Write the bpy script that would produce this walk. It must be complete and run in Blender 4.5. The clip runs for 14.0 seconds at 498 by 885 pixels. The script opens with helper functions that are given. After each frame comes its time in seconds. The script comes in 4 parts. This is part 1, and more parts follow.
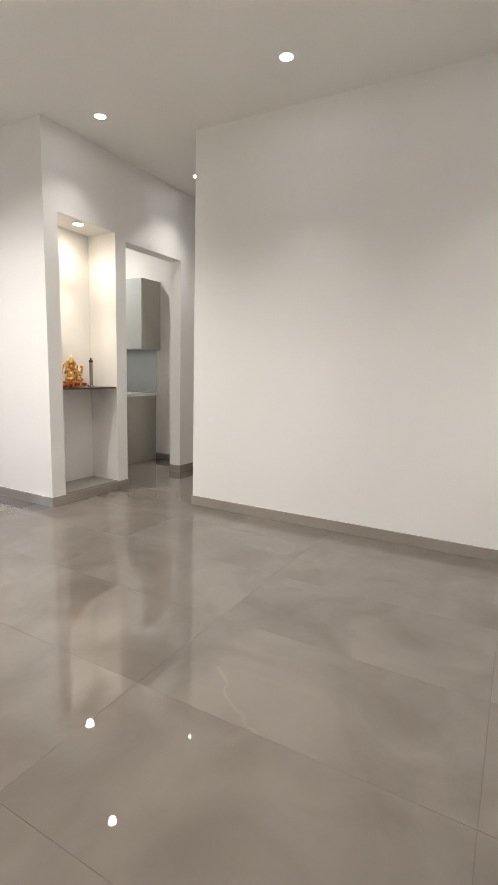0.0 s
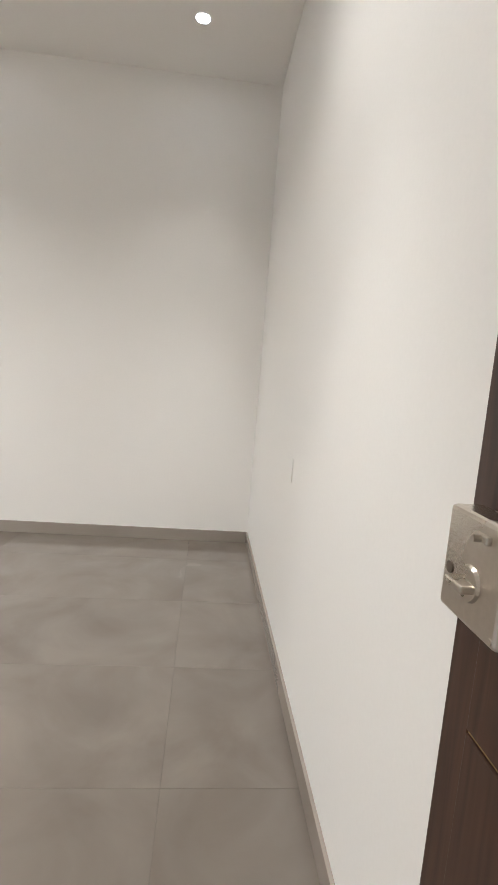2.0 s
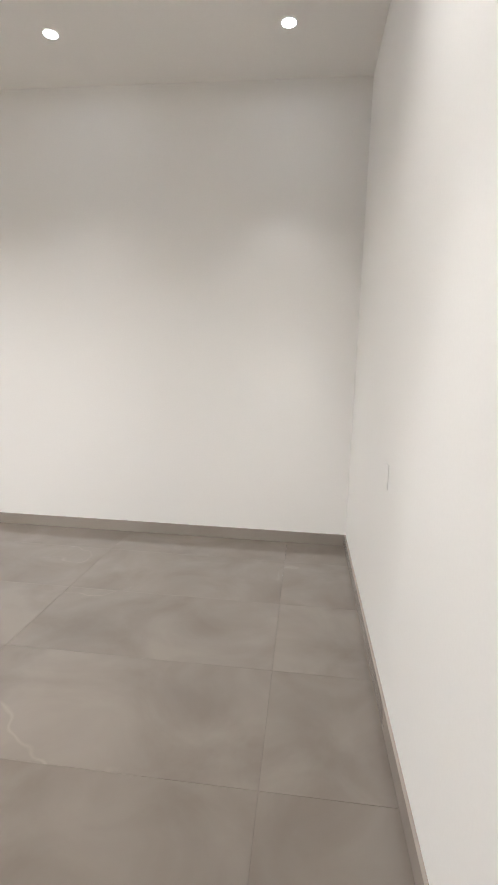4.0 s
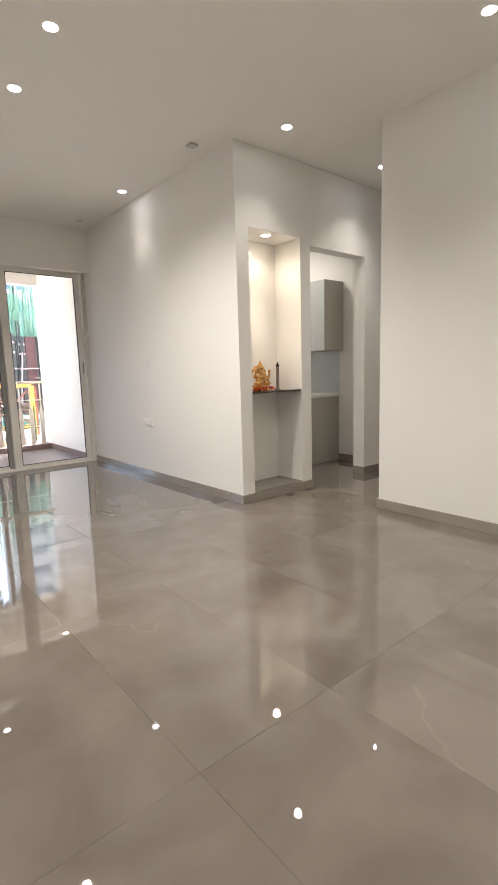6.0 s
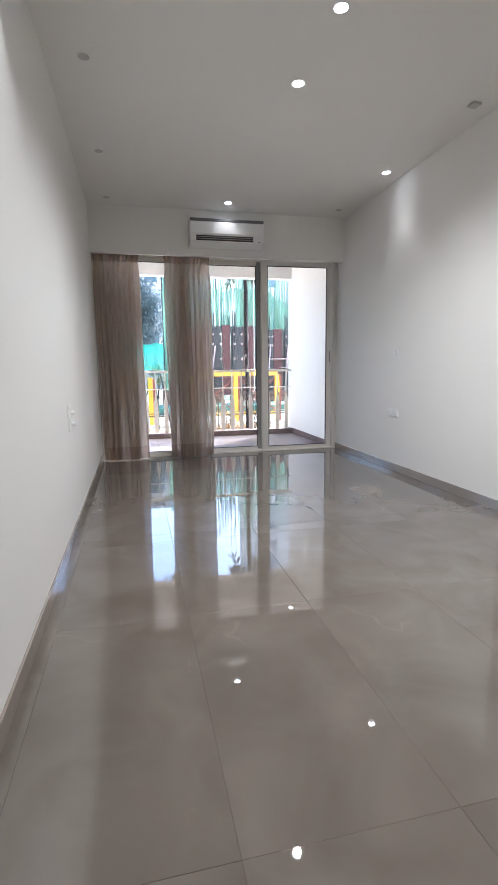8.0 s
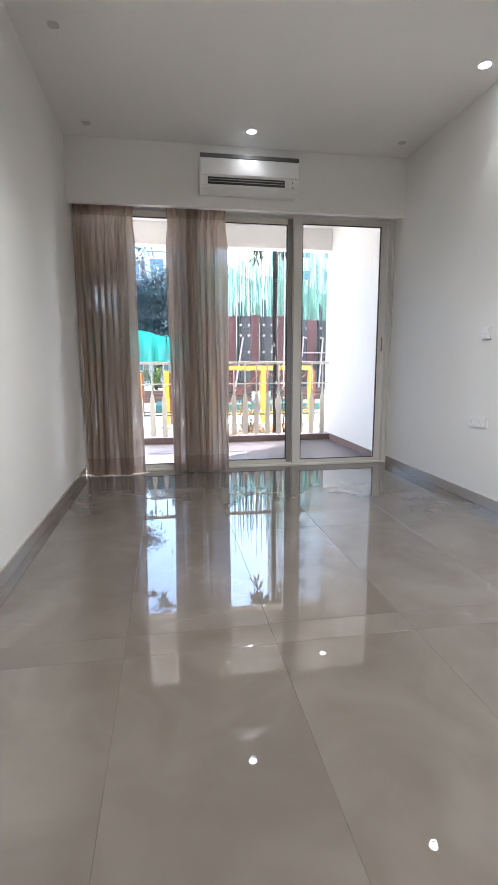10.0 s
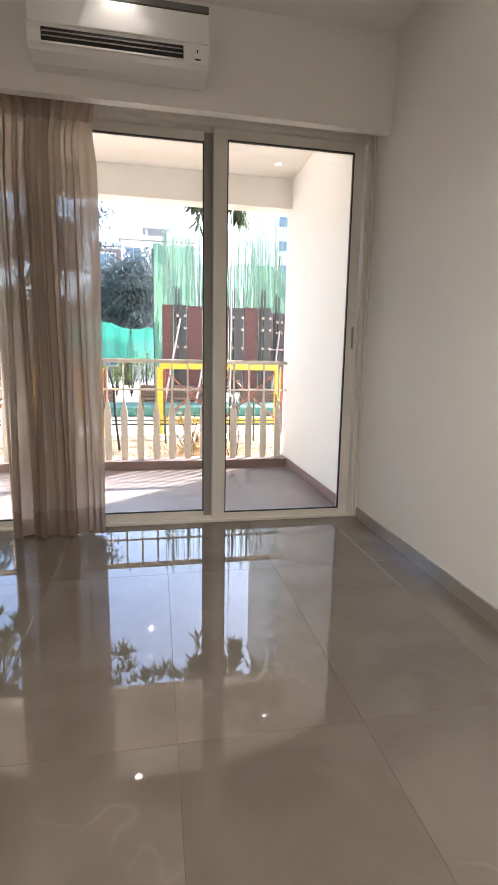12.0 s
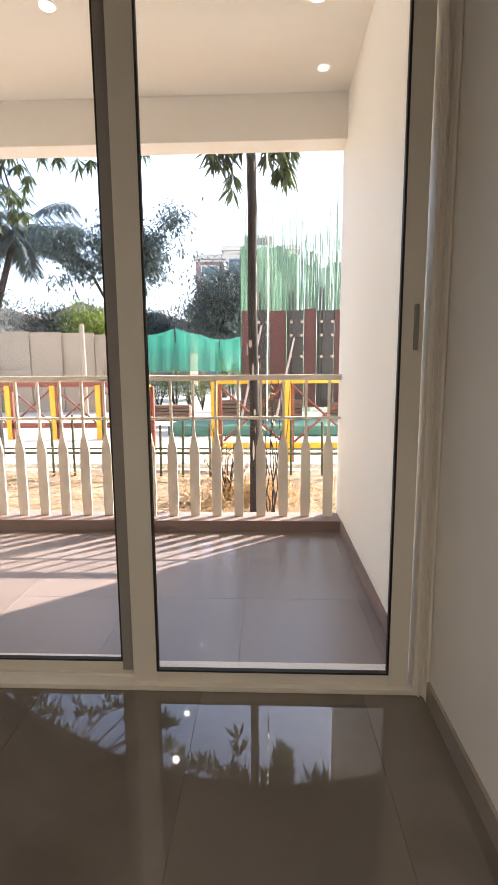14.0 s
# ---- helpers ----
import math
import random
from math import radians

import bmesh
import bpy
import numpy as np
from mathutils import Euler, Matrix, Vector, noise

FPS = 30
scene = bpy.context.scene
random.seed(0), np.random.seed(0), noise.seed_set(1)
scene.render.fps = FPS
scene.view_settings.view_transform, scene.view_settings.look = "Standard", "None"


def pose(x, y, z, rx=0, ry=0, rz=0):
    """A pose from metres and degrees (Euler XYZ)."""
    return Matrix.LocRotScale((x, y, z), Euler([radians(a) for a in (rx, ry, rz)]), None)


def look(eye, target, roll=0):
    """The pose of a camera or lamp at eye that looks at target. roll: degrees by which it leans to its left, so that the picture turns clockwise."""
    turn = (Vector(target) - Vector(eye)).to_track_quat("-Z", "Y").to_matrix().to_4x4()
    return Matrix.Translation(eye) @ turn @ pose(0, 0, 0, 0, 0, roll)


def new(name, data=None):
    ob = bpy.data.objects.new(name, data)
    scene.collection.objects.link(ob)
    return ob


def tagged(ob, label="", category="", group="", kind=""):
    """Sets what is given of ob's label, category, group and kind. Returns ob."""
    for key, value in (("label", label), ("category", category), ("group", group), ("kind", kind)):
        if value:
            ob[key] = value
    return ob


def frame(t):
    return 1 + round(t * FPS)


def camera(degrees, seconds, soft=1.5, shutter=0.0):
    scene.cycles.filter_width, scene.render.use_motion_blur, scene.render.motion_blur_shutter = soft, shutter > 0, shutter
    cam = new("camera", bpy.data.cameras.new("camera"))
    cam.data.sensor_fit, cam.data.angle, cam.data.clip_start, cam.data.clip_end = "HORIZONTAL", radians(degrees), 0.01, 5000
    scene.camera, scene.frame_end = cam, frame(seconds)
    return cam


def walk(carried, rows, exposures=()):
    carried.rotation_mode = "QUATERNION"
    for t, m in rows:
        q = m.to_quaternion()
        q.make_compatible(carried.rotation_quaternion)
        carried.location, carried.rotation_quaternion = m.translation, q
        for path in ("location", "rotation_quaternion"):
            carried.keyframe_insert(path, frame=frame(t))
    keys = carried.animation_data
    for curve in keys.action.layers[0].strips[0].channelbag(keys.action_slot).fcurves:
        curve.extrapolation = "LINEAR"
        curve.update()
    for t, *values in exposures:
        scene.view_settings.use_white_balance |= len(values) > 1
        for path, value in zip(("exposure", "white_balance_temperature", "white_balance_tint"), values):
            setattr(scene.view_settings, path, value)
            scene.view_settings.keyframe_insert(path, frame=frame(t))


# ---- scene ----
cam = camera(54.4, 14.0)
PATH = [
    (0, (0.379, 0.468, 1.206), (-0.583, 2.197, 0.915), 1.5),
    (0.5, (0.402, 0.459, 1.214), (-0.282, 2.312, 0.907), 1.8),
    (1, (0.426, 0.464, 1.208), (0.009, 2.395, 0.905), 2.8),
    (1.5, (0.446, 0.49, 1.195), (0.299, 2.474, 0.92), 3.9),
    (2, (0.446, 0.495, 1.205), (0.631, 2.469, 0.945), 4.5),
    (2.2, (0.448, 0.495, 1.21), (0.785, 2.455, 0.955), 4.4),
    (4.3, (0.472, 0.49, 1.265), (0.06, 2.41, 0.96), 1.2),
    (4.5, (0.46, 0.503, 1.27), (-0.097, 2.398, 0.962), 0.9),
    (5, (0.403, 0.505, 1.215), (-0.537, 2.246, 0.915), -0.7),
    (5.5, (0.356, 0.495, 1.213), (-0.904, 2.02, 0.919), -1.6),
    (6, (0.316, 0.475, 1.21), (-1.207, 1.739, 0.92), -1.7),
    (6.5, (0.295, 0.45, 1.189), (-1.432, 1.418, 0.909), -1.3),
    (7, (0.289, 0.433, 1.182), (-1.55, 1.166, 0.897), -1.4),
    (7.5, (0.275, 0.411, 1.164), (-1.635, 0.924, 0.874), -0.9),
    (8, (0.163, 0.39, 1.161), (-1.763, 0.833, 0.862), -0.8),
    (8.2, (0.05, 0.392, 1.155), (-1.876, 0.842, 0.854), -0.7),
    (10.3, (-1.599, 0.89, 1.099), (-3.55, 1.194, 0.78), 0.1),
    (10.5, (-1.795, 0.966, 1.107), (-3.744, 1.277, 0.783), 0.6),
    (11, (-2.244, 1.207, 1.126), (-4.174, 1.601, 0.776), 0.8),
    (11.5, (-2.663, 1.503, 1.139), (-4.595, 1.886, 0.796), 0.8),
    (12, (-3.107, 1.728, 1.142), (-5.045, 2.102, 0.814), 1.0),
    (12.5, (-3.523, 1.991, 1.143), (-5.478, 2.266, 0.827), 0.2),
    (13, (-3.964, 2.23, 1.142), (-5.938, 2.365, 0.845), -0.2),
    (13.5, (-4.408, 2.426, 1.176), (-6.383, 2.564, 0.894), -0.5),
    (14, (-4.792, 2.623, 1.185), (-6.769, 2.545, 0.892), -0.4),
]
EXPOSURES = [(0.0, 3.42, 5650, 10), (1.0, 3.5, 5600, 10), (2.0, 3.45, 5600, 10), (5.0, 3.58, 5500, 11), (5.5, 3.5, 5550, 11), (6.0, 3.25, 5900, 11), (6.5, 3.12, 5900, 11), (8.0, 2.95, 5250, 10), (10.3, 3.12, 5300, 9), (11.0, 3.05, 5600, 9), (12.5, 2.86, 6550, 13), (13.2, 2.76, 6950, 13), (14.0, 2.36, 6900, 14)]
walk(cam, [(t, look(eye, target, roll)) for t, eye, target, roll in PATH], EXPOSURES)

# ---- world and sun ----
SUN_WAY = Vector((-0.503, 0.607, 0.616)).normalized()
world = bpy.data.worlds.new("world")
scene.world = world
world.use_nodes = True
wn = world.node_tree.nodes
sky = wn.new("ShaderNodeTexSky")
sky.sky_type, sky.sun_disc = "NISHITA", False
sky.sun_elevation = math.asin(SUN_WAY.z)
sky.sun_rotation = math.atan2(SUN_WAY.x, SUN_WAY.y)
sky.dust_density = 2.0
world.node_tree.links.new(sky.outputs[0], wn["Background"].inputs[0])
wn["Background"].inputs[1].default_value = 0.125
sun = new("sun", bpy.data.lights.new("sun", "SUN"))
sun.data.energy, sun.data.angle, sun.data.color = 4.2, radians(0.6), (1.0, 0.95, 0.86)
sun.matrix_world = look(SUN_WAY * 50, (0, 0, 0))

LAMP = 1.35
SPOT_POWER = 4.0
SPREAD_POWER = 10.0


# ---- materials ----
def material(name):
    m = bpy.data.materials.new(name)
    m.use_nodes = True
    return m, m.node_tree.nodes, m.node_tree.links, m.node_tree.nodes["Principled BSDF"]


def surface(name, color, rough=0.5, metal=0.0, grain=0.05, scale=8.0, fine=120.0, bump=0.02, spec=0.5, by_piece=0.0):
    """A painted, plastic, stone or metal surface with stains at one scale, grain at another and a little relief."""
    m, n, l, p = material(name)
    tc = n.new("ShaderNodeTexCoord")
    big, small = n.new("ShaderNodeTexNoise"), n.new("ShaderNodeTexNoise")
    big.inputs["Scale"].default_value, small.inputs["Scale"].default_value = scale, fine
    big.inputs["Detail"].default_value, small.inputs["Detail"].default_value = 4, 2
    l.new(tc.outputs["Object"], big.inputs["Vector"])
    l.new(tc.outputs["Object"], small.inputs["Vector"])
    both = n.new("ShaderNodeMath")
    both.operation = "ADD"
    l.new(big.outputs["Fac"], both.inputs[0])
    l.new(small.outputs["Fac"], both.inputs[1])
    r = n.new("ShaderNodeMapRange")
    r.inputs["From Min"].default_value, r.inputs["From Max"].default_value = 0.6, 1.4
    r.inputs["To Min"].default_value, r.inputs["To Max"].default_value = 1 - grain, 1 + grain
    l.new(both.outputs[0], r.inputs["Value"])
    mul = n.new("ShaderNodeVectorMath")
    mul.operation = "SCALE"
    mul.inputs[0].default_value = color
    if by_piece:
        info = n.new("ShaderNodeObjectInfo")
        v = n.new("ShaderNodeMapRange")
        v.inputs["To Min"].default_value, v.inputs["To Max"].default_value = -by_piece, by_piece
        l.new(info.outputs["Random"], v.inputs["Value"])
        s2 = n.new("ShaderNodeMath")
        s2.operation = "ADD"
        l.new(r.outputs[0], s2.inputs[0])
        l.new(v.outputs[0], s2.inputs[1])
        l.new(s2.outputs[0], mul.inputs["Scale"])
    else:
        l.new(r.outputs[0], mul.inputs["Scale"])
    l.new(mul.outputs[0], p.inputs["Base Color"])
    rr = n.new("ShaderNodeMapRange")
    rr.inputs["To Min"].default_value, rr.inputs["To Max"].default_value = max(0.0, rough - 0.06), min(1.0, rough + 0.06)
    l.new(big.outputs["Fac"], rr.inputs["Value"])
    l.new(rr.outputs[0], p.inputs["Roughness"])
    p.inputs["Metallic"].default_value = metal
    p.inputs["Specular IOR Level"].default_value = spec
    if bump:
        b = n.new("ShaderNodeBump")
        b.inputs["Strength"].default_value, b.inputs["Distance"].default_value = bump * 5, 0.002
        l.new(small.outputs["Fac"], b.inputs["Height"])
        l.new(b.outputs[0], p.inputs["Normal"])
    return m


def stone_tile(name, dark, light, rough, veins=0.5, scale=1.3, wave=0.02, vary=0.012):
    """Vitrified stone-look tile: soft clouds, thin pale veins, own shade for each piece, faint waviness in the polish."""
    m, n, l, p = material(name)
    info, geo = n.new("ShaderNodeObjectInfo"), n.new("ShaderNodeNewGeometry")
    off = n.new("ShaderNodeVectorMath")
    off.operation = "MULTIPLY_ADD"
    off.inputs[1].default_value = (9.0, 7.0, 5.0)
    l.new(info.outputs["Random"], off.inputs[0])
    l.new(geo.outputs["Position"], off.inputs[2])
    cloud, fine, wisp = (n.new("ShaderNodeTexNoise") for _ in range(3))
    cloud.inputs["Scale"].default_value, cloud.inputs["Detail"].default_value, cloud.inputs["Distortion"].default_value = scale, 5, 0.6
    fine.inputs["Scale"].default_value, fine.inputs["Detail"].default_value = 60, 3
    wisp.inputs["Scale"].default_value, wisp.inputs["Detail"].default_value, wisp.inputs["Distortion"].default_value = 0.45, 5, 0.15
    for t in (cloud, fine, wisp):
        l.new(off.outputs[0], t.inputs["Vector"])
    mix = n.new("ShaderNodeMix")
    mix.data_type = "RGBA"
    mix.inputs[6].default_value, mix.inputs[7].default_value = (*dark, 1), (*light, 1)
    r = n.new("ShaderNodeMapRange")
    r.inputs["From Min"].default_value, r.inputs["From Max"].default_value = 0.32, 0.68
    l.new(cloud.outputs["Fac"], r.inputs["Value"])
    l.new(r.outputs[0], mix.inputs[0])
    away = n.new("ShaderNodeMath")
    away.operation = "SUBTRACT"
    away.inputs[1].default_value = 0.5
    l.new(wisp.outputs["Fac"], away.inputs[0])
    size = n.new("ShaderNodeMath")
    size.operation = "ABSOLUTE"
    l.new(away.outputs[0], size.inputs[0])
    vein = n.new("ShaderNodeMapRange")
    vein.inputs["From Min"].default_value, vein.inputs["From Max"].default_value = 0.0, 0.0028
    vein.inputs["To Min"].default_value, vein.inputs["To Max"].default_value = veins, 0.0
    l.new(size.outputs[0], vein.inputs["Value"])
    gate = n.new("ShaderNodeMapRange")
    gate.inputs["From Min"].default_value, gate.inputs["From Max"].default_value = 0.54, 0.64
    l.new(cloud.outputs["Fac"], gate.inputs["Value"])
    both = n.new("ShaderNodeMath")
    both.operation = "MULTIPLY"
    l.new(vein.outputs[0], both.inputs[0])
    l.new(gate.outputs[0], both.inputs[1])
    veined = n.new("ShaderNodeMix")
    veined.data_type = "RGBA"
    veined.inputs[7].default_value = (*[min(1, c * 1.6) for c in light], 1)
    l.new(both.outputs[0], veined.inputs[0])
    l.new(mix.outputs[2], veined.inputs[6])
    shade = n.new("ShaderNodeMapRange")
    shade.inputs["To Min"].default_value, shade.inputs["To Max"].default_value = 1 - vary, 1 + vary
    l.new(info.outputs["Random"], shade.inputs["Value"])
    out = n.new("ShaderNodeVectorMath")
    out.operation = "SCALE"
    l.new(veined.outputs[2], out.inputs[0])
    l.new(shade.outputs[0], out.inputs["Scale"])
    l.new(out.outputs[0], p.inputs["Base Color"])
    rr = n.new("ShaderNodeMapRange")
    rr.inputs["To Min"].default_value, rr.inputs["To Max"].default_value = rough * 0.85, rough * 1.15
    l.new(fine.outputs["Fac"], rr.inputs["Value"])
    l.new(rr.outputs[0], p.inputs["Roughness"])
    swell = n.new("ShaderNodeTexNoise")
    swell.inputs["Scale"].default_value, swell.inputs["Detail"].default_value = 3.0, 1
    l.new(off.outputs[0], swell.inputs["Vector"])
    p.inputs["Specular IOR Level"].default_value = 1.0
    b = n.new("ShaderNodeBump")
    b.inputs["Strength"].default_value, b.inputs["Distance"].default_value = 1.0, wave
    l.new(swell.outputs["Fac"], b.inputs["Height"])
    l.new(b.outputs[0], p.inputs["Normal"])
    return m


def glass_pane(name, tint=(1, 1, 1), gloss=0.08):
    """Thin clear glass: lets light through unbent and mirrors a little, more at a slant."""
    m, n, l, p = material(name)
    n.remove(p)
    clear, mirror, mix, fres = n.new("ShaderNodeBsdfTransparent"), n.new("ShaderNodeBsdfGlossy"), n.new("ShaderNodeMixShader"), n.new("ShaderNodeFresnel")
    clear.inputs[0].default_value = (*tint, 1)
    mirror.inputs["Roughness"].default_value = 0.01
    fres.inputs[0].default_value = 1.45
    l.new(fres.outputs[0], mix.inputs[0])
    l.new(clear.outputs[0], mix.inputs[1])
    l.new(mirror.outputs[0], mix.inputs[2])
    l.new(mix.outputs[0], n["Material Output"].inputs[0])
    return m


def cloth(name, color, open_share, scale=900.0):
    """Sheer woven cloth: part holes, part thread that also passes light."""
    m, n, l, p = material(name)
    n.remove(p)
    clear, back, front = n.new("ShaderNodeBsdfTransparent"), n.new("ShaderNodeBsdfTranslucent"), n.new("ShaderNodeBsdfDiffuse")
    tc, weave = n.new("ShaderNodeTexCoord"), n.new("ShaderNodeTexNoise")
    weave.inputs["Scale"].default_value = 60
    mp = n.new("ShaderNodeMapping")
    mp.inputs["Scale"].default_value = (9, 9, 0.5)
    l.new(tc.outputs["Object"], mp.inputs[0])
    l.new(mp.outputs[0], weave.inputs["Vector"])
    back.inputs[0].default_value = (*color, 1)
    front.inputs[0].default_value = (*color, 1)
    thread, mix = n.new("ShaderNodeMixShader"), n.new("ShaderNodeMixShader")
    thread.inputs[0].default_value = 0.5
    l.new(front.outputs[0], thread.inputs[1])
    l.new(back.outputs[0], thread.inputs[2])
    r = n.new("ShaderNodeMapRange")
    r.inputs["To Min"].default_value, r.inputs["To Max"].default_value = 1 - open_share * 1.25, 1 - open_share * 0.75
    l.new(weave.outputs["Fac"], r.inputs["Value"])
    l.new(r.outputs[0], mix.inputs[0])
    l.new(clear.outputs[0], mix.inputs[1])
    l.new(thread.outputs[0], mix.inputs[2])
    l.new(mix.outputs[0], n["Material Output"].inputs[0])
    return m


def glow(name, color, strength):
    m, n, l, p = material(name)
    p.inputs["Base Color"].default_value = (0.8, 0.8, 0.8, 1)
    p.inputs["Emission Color"].default_value = (*color, 1)
    p.inputs["Emission Strength"].default_value = strength
    return m


def leafy(name, color, vary=0.35, pass_through=0.3):
    m, n, l, p = material(name)
    geo = n.new("ShaderNodeNewGeometry")
    r = n.new("ShaderNodeMapRange")
    r.inputs["To Min"].default_value, r.inputs["To Max"].default_value = 1 - vary, 1 + vary
    l.new(geo.outputs["Random Per Island"], r.inputs["Value"])
    s = n.new("ShaderNodeVectorMath")
    s.operation = "SCALE"
    s.inputs[0].default_value = color
    l.new(r.outputs[0], s.inputs["Scale"])
    l.new(s.outputs[0], p.inputs["Base Color"])
    p.inputs["Roughness"].default_value = 0.5
    back, mix = n.new("ShaderNodeBsdfTranslucent"), n.new("ShaderNodeMixShader")
    l.new(s.outputs[0], back.inputs[0])
    mix.inputs[0].default_value = pass_through
    l.new(p.outputs[0], mix.inputs[1])
    l.new(back.outputs[0], mix.inputs[2])
    l.new(mix.outputs[0], n["Material Output"].inputs[0])
    return m


WALL = surface("wall_paint", (0.84, 0.82, 0.78), 0.55, grain=0.015, scale=1.2, fine=90, bump=0.012, spec=0.35)
CEIL = surface("ceiling_paint", (0.86, 0.84, 0.80), 0.8, grain=0.015, scale=1.5, fine=90, bump=0.02, spec=0.2)
FLOOR = stone_tile("polished_tile", (0.142, 0.120, 0.099), (0.190, 0.164, 0.138), 0.004, veins=0.25, scale=2.6, wave=0.00006)
GROUT = surface("grout", (0.13, 0.11, 0.095), 0.85, grain=0.2)
SKIRT = stone_tile("skirting_tile", (0.265, 0.23, 0.195), (0.325, 0.285, 0.245), 0.14, veins=0.1, wave=0.0002)
BALCONY = stone_tile("balcony_tile", (0.15, 0.115, 0.103), (0.195, 0.152, 0.138), 0.33, veins=0.0, wave=0.0)
KERB = surface("kerb_stone", (0.20, 0.14, 0.125), 0.5, grain=0.12)
ALU = surface("powder_coated_aluminium", (0.76, 0.73, 0.67), 0.4, grain=0.03, scale=4, fine=200, bump=0.01)
ALU_DARK = surface("dark_aluminium", (0.30, 0.29, 0.28), 0.45, grain=0.06, scale=4)
RUBBER = surface("black_rubber", (0.02, 0.02, 0.02), 0.6, bump=0)
GLASS = glass_pane("window_glass")
SHEER = cloth("sheer_cloth", (0.48, 0.39, 0.315), 0.08)
HEM = cloth("hem_cloth", (0.40, 0.31, 0.25), 0.12)
LED = glow("led_disc", (1.0, 0.95, 0.88), 5.0)
LED_OFF = surface("frosted_lens", (0.56, 0.54, 0.50), 0.4, grain=0.03, bump=0)
LED_WARM = glow("led_disc_warm", (1.0, 0.84, 0.62), 6.0)
LED_DAY = glow("led_disc_faint", (1.0, 0.93, 0.85), 5.0)
PLASTIC = surface("white_plastic", (0.86, 0.85, 0.83), 0.35, grain=0.02, scale=3, bump=0.0)
PLASTIC_GREY = surface("grey_plastic", (0.42, 0.40, 0.37), 0.4, grain=0.05, bump=0.0)
BAND_GREY = surface("dark_grey_plastic", (0.13, 0.125, 0.12), 0.4, grain=0.05, bump=0.0)
DARK = surface("dark_plastic", (0.03, 0.03, 0.035), 0.45, grain=0.1, bump=0.0)
STEEL = surface("satin_nickel", (0.60, 0.55, 0.48), 0.28, 1.0, grain=0.06, scale=5)
CHROME = surface("chrome", (0.80, 0.80, 0.80), 0.07, 1.0, grain=0.02, bump=0.0)
GOLD = surface("gilded_metal", (0.75, 0.48, 0.18), 0.28, 1.0, grain=0.25, scale=30)
RAILPAINT = surface("cream_rail_paint", (0.74, 0.68, 0.58), 0.45, grain=0.06, scale=10)


# ---- makers ----
def part(name, bm, mat, parent=None, label="", smooth=False):
    me = bpy.data.meshes.new(name)
    bm.to_mesh(me)
    bm.free()
    mats = mat if isinstance(mat, (list, tuple)) else [mat]
    for m in mats:
        me.materials.append(m)
    if smooth:
        for f in me.polygons:
            f.use_smooth = True
    ob = new(name, me)
    ob.parent = parent
    if label:
        ob["label"] = label
    return ob


def thing(name, label, category, at=(0, 0, 0), group=""):
    ob = new(name)
    ob.location = at
    ob.empty_display_size = 0.1
    return tagged(ob, label, category, group)


def add_box(bm, x0, x1, y0, y1, z0, z1, bevel=0.0, mat=0):
    vs = [bm.verts.new(c) for c in ((x0, y0, z0), (x1, y0, z0), (x1, y1, z0), (x0, y1, z0), (x0, y0, z1), (x1, y0, z1), (x1, y1, z1), (x0, y1, z1))]
    fs = [bm.faces.new([vs[i] for i in q]) for q in ((3, 2, 1, 0), (4, 5, 6, 7), (0, 1, 5, 4), (1, 2, 6, 5), (2, 3, 7, 6), (3, 0, 4, 7))]
    for f in fs:
        f.material_index = mat
    if bevel:
        es = list({e for f in fs for e in f.edges})
        bmesh.ops.bevel(bm, geom=es, offset=bevel, segments=2, affect="EDGES", profile=0.5)
    return vs


def box(x0, x1, y0, y1, z0, z1, bevel=0.0):
    bm = bmesh.new()
    add_box(bm, x0, x1, y0, y1, z0, z1, bevel)
    return bm


def add_tube(bm, a, b, r0, r1=None, seg=10, caps=True, mat=0):
    """A tapered round bar from a to b."""
    a, b = Vector(a), Vector(b)
    r1 = r0 if r1 is None else r1
    way = (b - a).normalized()
    u = way.cross(Vector((0, 0, 1)) if abs(way.z) < 0.9 else Vector((1, 0, 0))).normalized()
    v = way.cross(u)
    rings = []
    for c, r in ((a, r0), (b, r1)):
        rings.append([bm.verts.new(c + (u * math.cos(k * math.tau / seg) + v * math.sin(k * math.tau / seg)) * r) for k in range(seg)])
    for k in range(seg):
        f = bm.faces.new((rings[0][k], rings[0][(k + 1) % seg], rings[1][(k + 1) % seg], rings[1][k]))
        f.material_index = mat
    if caps:
        bm.faces.new(rings[0][::-1]).material_index = mat
        bm.faces.new(rings[1]).material_index = mat


def lathe(bm, profile, seg=24, at=(0, 0, 0)):
    """A turned body from rows of (radius, height)."""
    rings = []
    for r, z in profile:
        rings.append([bm.verts.new((at[0] + r * math.cos(k * math.tau / seg), at[1] + r * math.sin(k * math.tau / seg), at[2] + z)) for k in range(seg)])
    for i in range(len(rings) - 1):
        for k in range(seg):
            bm.faces.new((rings[i][k], rings[i][(k + 1) % seg], rings[i + 1][(k + 1) % seg], rings[i + 1][k]))
    bm.faces.new(rings[0][::-1])
    bm.faces.new(rings[-1])


def structure(name, bm, mat, label=""):
    ob = part(name, bm, mat)
    return tagged(ob, label, "", "", "structure")


